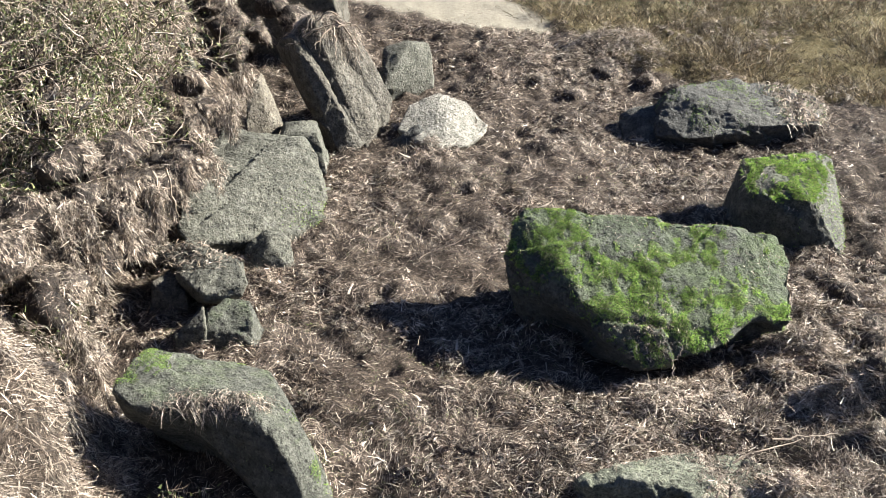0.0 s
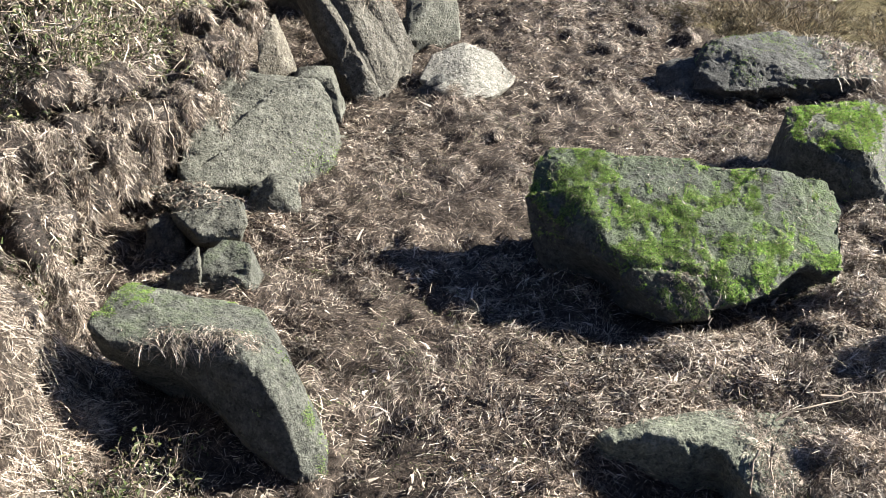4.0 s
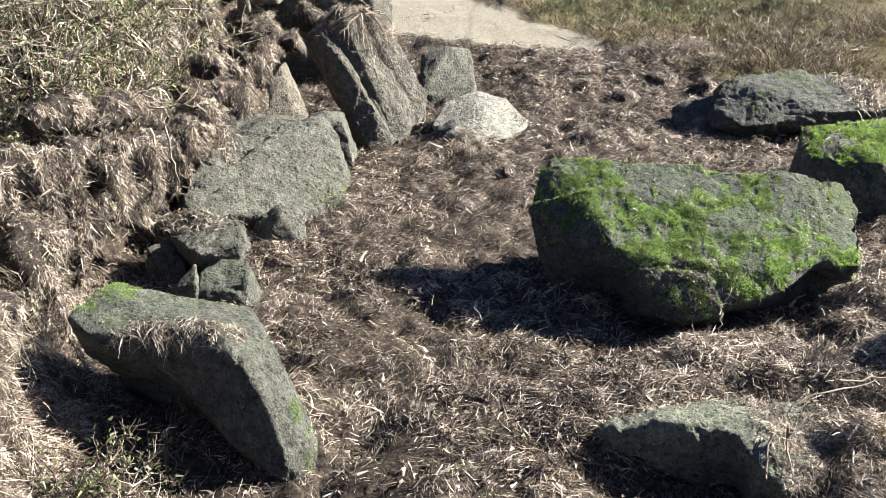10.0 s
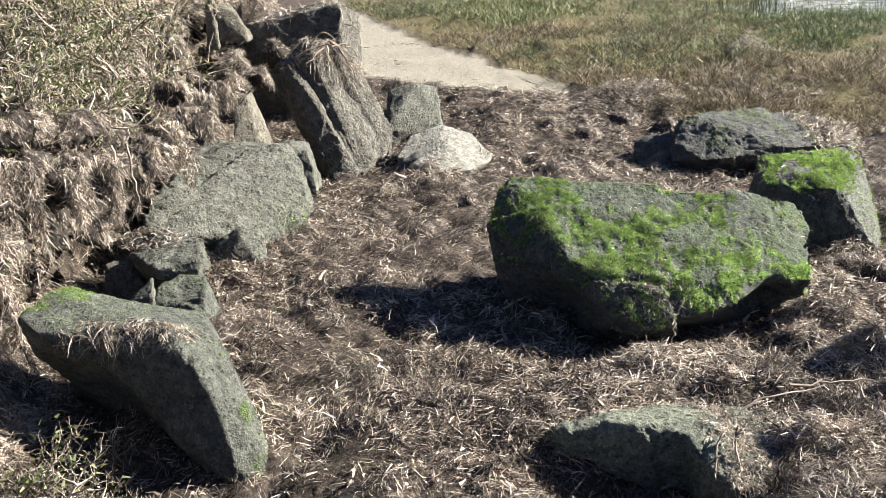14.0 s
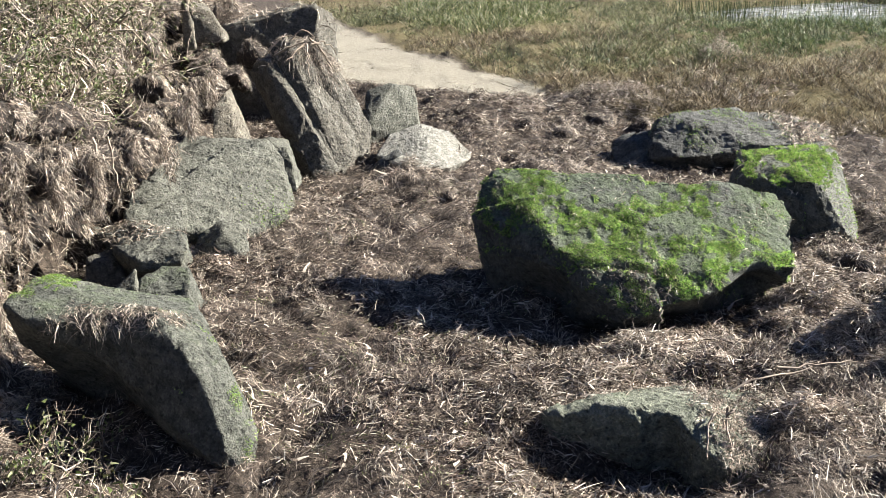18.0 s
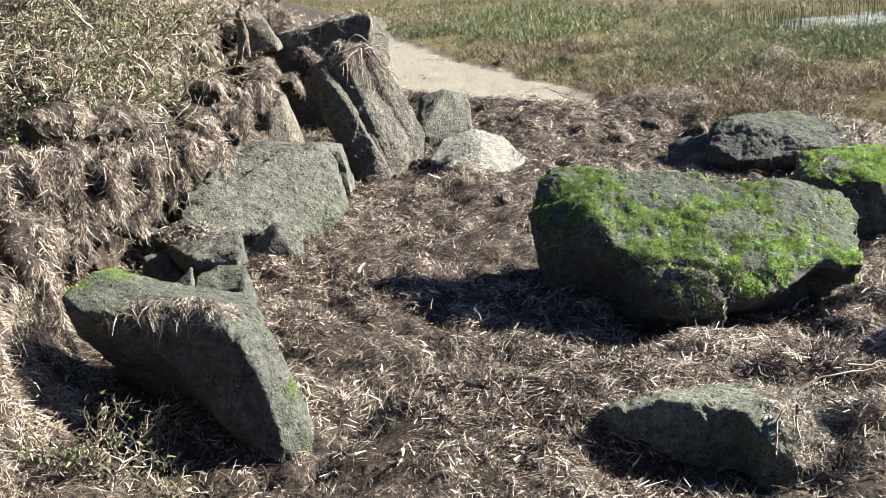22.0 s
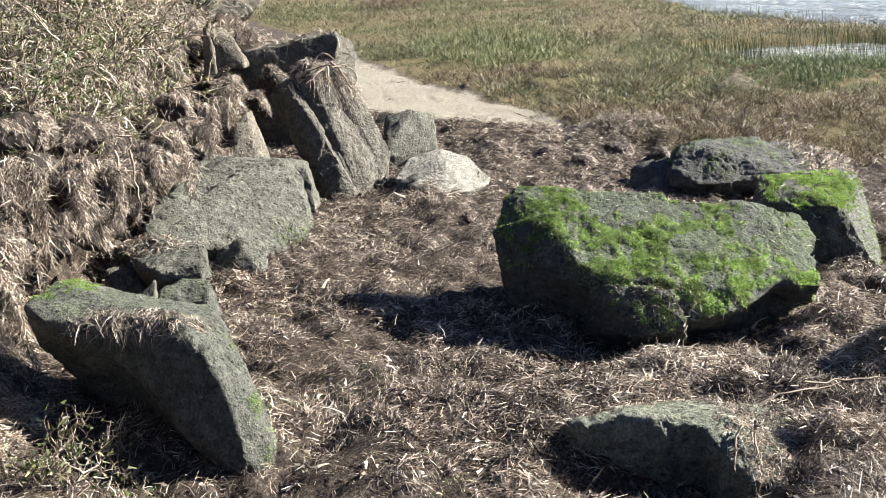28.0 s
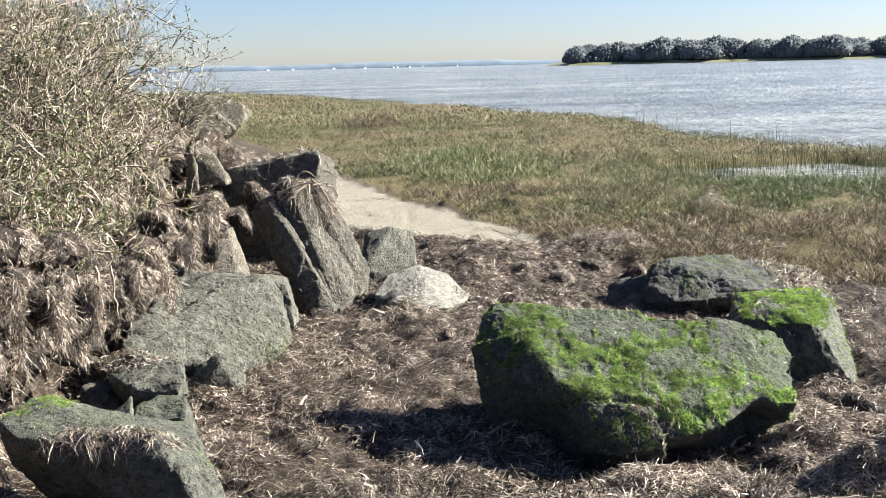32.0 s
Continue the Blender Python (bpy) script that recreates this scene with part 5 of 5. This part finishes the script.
def greenness(x, y):
    return smooth(-0.4, 0.3, 0.8 * vnoise(x, y, 2.2, 52) + 0.5 * vnoise(x, y, 0.7, 53) + 1.0 * smooth(7.4, 9, y) * smooth(1.8, 4.0, x) - 0.8 * (1 - smooth(6.8, 8.4, y)))


def tussocks(label, mat, x, y, per, tall, wide, spread=0.05, splay=1.05):
    """Bushy tufts: each a handful of stems that fan out from one root."""
    n = len(x) * per
    o = rng.normal(0, 1, (n, 2))
    size = np.repeat(rng.uniform(0.5, 1.3, len(x)) * (0.85 + 0.5 * vnoise(x, y, 0.5, 51) + 0.35 * vnoise(x, y, 0.17, 59)), per)
    bx, by = np.repeat(x, per) + o[:, 0] * spread * size, np.repeat(y, per) + o[:, 1] * spread * size
    long = rng.uniform(*tall, n) * size
    up = rng.uniform(0, 1, n)
    way = unit(np.concatenate([o * splay * 0.5 + rng.normal(0, 0.45, (n, 2)), np.full((n, 1), 0.9)], 1))
    side = unit(rng.normal(size=(n, 3)))
    base = np.stack([bx, by, height(bx, by) - 0.01 + 0.62 * up * long], -1)
    v, q = ribbons(base, way, side, long * (0.55 - 0.22 * up), rng.uniform(*wide, n), rng.uniform(0, 0.3, n), 1, 0.45)
    tagged(put(quad_mesh("marsh_grass", v, q), "marsh_grass", mat), label, "marsh grass", kind="stuff")


def near_green(x, y):
    return smooth(0.35, 0.75, 1.1 * np.exp(-((x - 4.6) / 1.5) ** 4 - ((y - 9.5) / 1.0) ** 4) + 0.35 * vnoise(x, y, 0.6, 60))


x, y = field(17000, 0.6, 6.5, 5.4, 10.6, lambda a, b: dry(a, b) * (1 - 0.85 * greenness(a, b)) * (1 - near_green(a, b)))
tussocks("brown glasswort bushes at the marsh edge", BROWN_GRASS, x, y, 22, (0.06, 0.17), (0.002, 0.0052))
x, y = field(13000, -0.5, 9.0, 7.0, 14.0, lambda a, b: dry(a, b) * np.clip(0.15 + greenness(a, b), 0, 1))
tussocks("olive and green marsh tussocks", OLIVE_GRASS, x, y, 23, (0.06, 0.17), (0.0025, 0.0062))
x, y = field(9000, 2.0, 9.0, 8.0, 12.0, lambda a, b: dry(a, b) * np.clip(near_green(a, b) + 0.12, 0, 1))
tussocks("fresh dark green marsh grass by the pool", GREEN_GRASS, x, y, 26, (0.06, 0.15), (0.0025, 0.006))
x, y = field(2500, 0.2, 7.0, 7.0, 20.0, lambda a, b: dry(a, b) * smooth(0.2, 0.5, vnoise(a, b, 0.7, 61)))
tussocks("pale dead stems among the marsh grass", STRAW, x, y, 8, (0.08, 0.18), (0.002, 0.005))
x, y = field(15000, -3.5, 10.5, 11.5, 24.0, lambda a, b: dry(a, b) * smooth(-0.6, 0.3, vnoise(a, b, 0.9, 54)))
tussocks("mixed olive marsh tussocks", OLIVE_GRASS, x, y, 16, (0.07, 0.18), (0.005, 0.010), 0.08)
x, y = field(9000, -3.5, 10.5, 12.8, 26.0, lambda a, b: dry(a, b) * smooth(-0.1, 0.4, 0.8 * np.exp(-((b - 14.6) / 1.2) ** 2) * smooth(3.5, 4.5, a) - vnoise(a, b, 0.9, 54) - 0.1))
tussocks("dry brown marsh tussocks behind the pool", BROWN_GRASS, x, y, 16, (0.07, 0.19), (0.005, 0.010), 0.08)
x, y = field(16000, -16.0, 9.0, 23.0, 70.0, lambda a, b: smooth(-0.2, 0.4, shore(b) - a) * smooth(0, 2, a - toe(b)) * smooth(-0.7, 0.2, vnoise(a, b, 2.5, 62)))
tussocks("far olive marsh along the water", OLIVE_GRASS, x, y, 8, (0.08, 0.2), (0.012, 0.03), 0.2, 0.9)
x, y = field(12000, -16.0, 9.0, 23.0, 70.0, lambda a, b: smooth(-0.2, 0.4, shore(b) - a) * smooth(0, 2, a - toe(b)) * smooth(-0.1, 0.5, -vnoise(a, b, 2.5, 62)))
tussocks("far brown marsh along the water", BROWN_GRASS, x, y, 8, (0.08, 0.2), (0.012, 0.03), 0.2, 0.9)
x, y = field(6500, 3.5, 9.0, 9.2, 14.5, lambda a, b: 0.95 * smooth(0.05, 0.4, pool(a, b)) * smooth(-1.0, -0.1, vnoise(a, b, 0.5, 63) + 0.2))
blades("reeds", "upright dark reeds standing in the pool", REED, x, y, (0.27, 0.46), rng.uniform(0.004, 0.010, len(x)), 1, 0.10)
x, y = field(6000, 3.4, 10.0, 13.0, 30.0, lambda a, b: 0.25 * smooth(-0.6, 0.2, a - shore(b)) * (1 - smooth(0.3, 1.2, a - shore(b))))
blades("reeds", "thin reeds at the edge of the bay", REED, x, y, (0.22, 0.42), rng.uniform(0.005, 0.011, len(x)), 1, 0.12)
x, y = field(3800, 0.0, 3.2, 10.2, 16.5, lambda a, b: 1 - smooth(0.5, 1.2, ((a - 1.6) / 1.0) ** 2 + ((b - 13.0) / 2.3) ** 2 + 0.4 * vnoise(a, b, 0.4, 58)))
tussocks("tall grey-green patch in the marsh", LEAF, x, y, 12, (0.12, 0.28), (0.004, 0.010), 0.07, 0.9)
x, y = field(900, -0.6, 1.4, 21.5, 24.5, lambda a, b: 1 - smooth(0.5, 1.2, ((a - 0.4) / 0.7) ** 2 + ((b - 23) / 1.0) ** 2))
tussocks("dark brown mound in the far marsh", BROWN_GRASS, x, y, 14, (0.2, 0.36), (0.006, 0.014), 0.1, 0.9)


def heap(x, y, wide, tall, count, label):
    """A loose heap of washed-up wrack."""
    n = count
    a, r = rng.uniform(0, 2 * math.pi, n), np.sqrt(rng.random(n))
    bx, by = x + wide * r * np.cos(a), y + wide * 0.6 * r * np.sin(a)
    lump = np.clip(1 - r**2 + 0.35 * vnoise(bx, by, wide * 0.3, 61), 0, 1.3)
    base = np.stack([bx, by, height(bx, by) + tall * lump * rng.uniform(0.5, 1.0, n)], -1)
    way = unit(rng.normal(size=(n, 3)) * np.array([1, 1, 0.45]))
    side = unit(np.cross(way, rng.normal(size=(n, 3))))
    v, q = ribbons(base, way, side, rng.uniform(0.015, 0.05, n), rng.uniform(0.0014, 0.004, n), 0.2, 2)
    tagged(put(quad_mesh("wrack_heap", v, q), "wrack_heap", STRAW), label, "wrack heap", "wrack heaps", "stuff")


heap(2.99, 8.28, 0.2, 0.2, 2600, "grey heap of wrack caught in the marsh grass")
heap(1.746, 6.669, 0.4, 0.10, 5000, "ridge of dark wrack at the marsh edge")
heap(1.616, 3.203, 0.2, 0.12, 5000, "loose heap of straw beside the boulder")
heap(1.56, 2.803, 0.2, 0.07, 5000, "loose heap of pale wrack near the flat stone")
heap(1.952, 3.522, 0.28, 0.12, 6000, "tumbled wrack beside the green block")
heap(0.935, 2.935, 0.3, 0.05, 3500, "straw piled before the mossy boulder")
HEAPED = np.random.default_rng(41)
for k in range(18):
    x, y = float(HEAPED.uniform(1.4, 2.4)), float(HEAPED.uniform(2.35, 3.75))
    turf_clod(x, y, float(height(np.array([x]), np.array([y]))[0]) + 0.02, float(HEAPED.uniform(0.05, 0.12)), 400 + k, "matted lump of pale wrack in the heaps beside the boulders", 0.5, 0.35)
heap(0.80, 2.64, 0.28, 0.05, 3200, "straw drifted behind the front stone")
heap(1.24, 2.42, 0.14, 0.09, 3000, "pale straw caught at the front stone's end")
heap(0.52, 2.52, 0.12, 0.04, 1200, "straw against the front stone's tip")
heap(0.102, 4.971, 0.12, 0.06, 500, "small pale tuft of straw")
heap(0.337, 5.206, 0.06, 0.09, 300, "straw wedged under the pale stone")


# ---- the far shores ----
def far_land(name, label, y, x0, x1, tall, colour, seed, rough=12.0):
    """A low distant shore with an uneven skyline."""
    xs = np.arange(x0, x1, rough)
    top = tall * (0.7 + 0.2 * vnoise(xs, 0 * xs, rough * 14, seed) + 0.1 * vnoise(xs, 0 * xs, rough * 3, seed + 1))
    rows = [np.stack([xs, 0 * xs + y + d, -1 + (top + 1) * h], -1) for d, h in ((0, 0), (6, 0.55), (40, 1.0), (160, 0.9))]
    verts = np.stack(rows, 1).reshape(-1, 3)
    a = (np.arange(len(xs) - 1)[:, None] * 4 + np.arange(3)[None]).ravel()
    m, nt, p = material(name)
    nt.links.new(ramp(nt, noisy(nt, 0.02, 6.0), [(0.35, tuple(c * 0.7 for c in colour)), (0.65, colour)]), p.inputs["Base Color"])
    p.inputs["Roughness"].default_value = 0.95
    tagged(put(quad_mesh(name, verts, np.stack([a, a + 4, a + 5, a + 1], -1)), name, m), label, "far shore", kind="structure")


# This shore's haze is put into its blue-grey base colour.
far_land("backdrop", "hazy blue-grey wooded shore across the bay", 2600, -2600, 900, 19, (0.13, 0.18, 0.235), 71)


def house(x, y, w, tall):
    top = new("house")
    top.location = (x, y, -0.3)
    top.rotation_euler = (0, 0, radians(float(rng.uniform(35, 60))))
    tagged(top, "tiny white house on the far shore", "house", "far houses")
    bm = bmesh.new()
    bmesh.ops.create_cube(bm, size=1, matrix=Matrix.Translation((0, 0, tall / 2)) @ Matrix.Diagonal((w, 8, tall, 1)))
    part("wall", bm, WHITE, top, flat=True)
    bm = bmesh.new()
    c = [bm.verts.new(p) for p in ((-w / 2, -5, tall), (w / 2, -5, tall), (w / 2, 5, tall), (-w / 2, 5, tall), (-w / 2, 0, tall * 1.6), (w / 2, 0, tall * 1.6))]
    for f in ((0, 1, 5, 4), (3, 2, 5, 4), (0, 4, 3), (1, 5, 2)):
        bm.faces.new([c[i] for i in f])
    part("roof", bm, ROOF, top, flat=True)


WHITE, nt, p = material("white_render")
nt.links.new(ramp(nt, noisy(nt, 0.4), [(0.3, (0.66, 0.66, 0.64)), (0.7, (0.8, 0.8, 0.78))]), p.inputs["Base Color"])
ROOF, nt, p = material("grey_roof")
nt.links.new(ramp(nt, noisy(nt, 0.4), [(0.3, (0.14, 0.15, 0.17)), (0.7, (0.24, 0.25, 0.27))]), p.inputs["Base Color"])
for k in range(11):
    house(float(rng.uniform(-330, 260)), 2580 + float(rng.uniform(0, 8)), float(rng.uniform(5, 9)), float(rng.uniform(1.8, 2.6)))

# The wooded island.
BARK, nt, p = material("dark_bark")
nt.links.new(ramp(nt, noisy(nt, 1.5), [(0.3, (0.05, 0.04, 0.035)), (0.7, (0.13, 0.11, 0.09))]), p.inputs["Base Color"])
CROWN, nt, p = material("hazed_foliage")
g = nt.nodes.new("ShaderNodeNewGeometry")
# Blue-grey instead of leaf green: distance haze is painted into these colours.
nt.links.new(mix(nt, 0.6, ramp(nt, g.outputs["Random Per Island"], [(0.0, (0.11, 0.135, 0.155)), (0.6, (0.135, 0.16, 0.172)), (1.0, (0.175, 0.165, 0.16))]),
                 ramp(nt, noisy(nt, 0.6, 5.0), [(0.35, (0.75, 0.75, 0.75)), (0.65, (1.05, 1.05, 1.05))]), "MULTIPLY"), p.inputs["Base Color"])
p.inputs["Roughness"].default_value = 0.9
leaf_light = nt.nodes.new("ShaderNodeBsdfTranslucent")
# The same painted haze tone in the translucent share.
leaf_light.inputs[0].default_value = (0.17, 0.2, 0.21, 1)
blend = nt.nodes.new("ShaderNodeMixShader")
blend.inputs[0].default_value = 0.4
nt.links.new(p.outputs[0], blend.inputs[1])
nt.links.new(leaf_light.outputs[0], blend.inputs[2])
nt.links.new(blend.outputs[0], nt.nodes["Material Output"].inputs[0])
MEADOW, nt, p = material("island_meadow")
nt.links.new(ramp(nt, noisy(nt, 0.08, 5.0), [(0.35, (0.10, 0.11, 0.05)), (0.65, (0.22, 0.21, 0.11))]), p.inputs["Base Color"])


def crown_mesh(wide, tall, seed):
    """A domed crown: a lumpy leaf mass with loose leaf clumps standing out of it."""
    r = np.random.default_rng(seed)
    rows, cols = 14, 22
    th, u = np.meshgrid(np.arange(cols) / cols * 2 * math.pi, np.sin(np.linspace(-0.5, 1.5, rows)))
    lump = 1 + 0.09 * vnoise(np.cos(th) * 2 + 9, u * 2.5 + np.sin(th) * 2, 0.8, seed) + 0.05 * vnoise(np.cos(th) * 2 + 5, u * 2.5 + np.sin(th) * 2, 0.4, seed + 1)
    ring = np.sqrt(1 - u * u) * lump * wide / 2
    verts = np.stack([np.cos(th) * ring, np.sin(th) * ring, tall * 0.5 + u * lump * tall * 0.5], -1).reshape(-1, 3)
    a = np.arange(rows - 1)[:, None] * cols
    j = np.arange(cols)[None]
    quads = np.stack([a + j, a + (j + 1) % cols, a + cols + (j + 1) % cols, a + cols + j], -1).reshape(-1, 4)
    verts = verts * np.array([0.9, 0.9, 0.93])
    n = 700
    c = verts[r.integers(0, len(verts), n)] * r.uniform(0.96, 1.12, (n, 1)) + r.normal(0, 0.25, (n, 3))
    e, f = unit(r.normal(size=(n, 3))), unit(r.normal(size=(n, 3)))
    s = r.uniform(0.4, 1.0, (n, 1)) * wide / 18
    loose = np.stack([c - e * s, c - f * s, c + e * s, c + f * s], 1).reshape(-1, 3)
    return quad_mesh("crown", *joined([(verts, quads), (loose, np.arange(4 * n).reshape(-1, 4))]))


def island():
    xs = np.arange(122, 620, 6.0)
    ys = np.array([0, 3, 10, 60, 120.0])
    gx, gd = np.meshgrid(xs, ys)
    z = np.array([-1, 0.9, 1.6, 3.0, -1])[:, None] * smooth(0, 12, gx - 121) + 0.3 * vnoise(gx, gd, 14, 81)
    verts = np.stack([gx, 596 - 0.22 * (gx - 120) + gd, z], -1).reshape(-1, 3)
    n = len(xs)
    a = (np.arange(4)[:, None] * n + np.arange(n - 1)[None]).ravel()
    tagged(put(quad_mesh("island", verts, np.stack([a, a + 1, a + n + 1, a + n], -1)), "island", MEADOW), "low dark island across the water", "island", kind="structure")
    crowns = [crown_mesh(14, 9.5, s) for s in (91, 92, 93, 94)]
    trunk = bmesh.new()
    bmesh.ops.create_cone(trunk, cap_ends=True, segments=7, radius1=0.5, radius2=0.25, depth=5, matrix=Matrix.Translation((0, 0, 2.5)))
    trunk_me = bpy.data.meshes.new("trunk")
    trunk.to_mesh(trunk_me)
    trunk.free()
    trunk_me.materials.append(BARK)
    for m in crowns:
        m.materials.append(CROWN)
    x, k = 127.0, 0
    while x < 600:
        gap = 285 < x < 292
        size = float(rng.uniform(0.65, 1.4)) * (0.85 if x < 150 else 1.05)
        if not gap:
            t = new("tree")
            t.location = (x, 606 - 0.22 * (x - 120) + float(rng.uniform(0, 25)), 1.2)
            t.scale = (size, size, size * float(rng.uniform(0.85, 1.15)))
            t.rotation_euler = (0, 0, float(rng.uniform(0, 6)))
            tagged(t, "dark round-crowned tree on the island", "tree", "island trees")
            new("trunk", trunk_me).parent = t
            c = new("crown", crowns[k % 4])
            c.parent = t
            c.location = (0, 0, -1.6)
        x += float(rng.uniform(1.2, 2.8))
        k += 1

    xs = np.repeat(np.arange(124, 600, 0.8), 5)
    n = len(xs)
    c = np.stack([xs + rng.normal(0, 1, n), 603 - 0.22 * (xs - 120) + rng.uniform(0, 6, n), rng.uniform(0.6, 4.6, n)], -1)
    e, f, s = unit(rng.normal(size=(n, 3))), unit(rng.normal(size=(n, 3))), rng.uniform(0.5, 1.2, (n, 1))
    verts = np.stack([c - e * s, c - f * s, c + e * s, c + f * s], 1).reshape(-1, 3)
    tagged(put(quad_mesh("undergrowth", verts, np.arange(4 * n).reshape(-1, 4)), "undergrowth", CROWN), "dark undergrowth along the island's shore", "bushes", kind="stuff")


island()
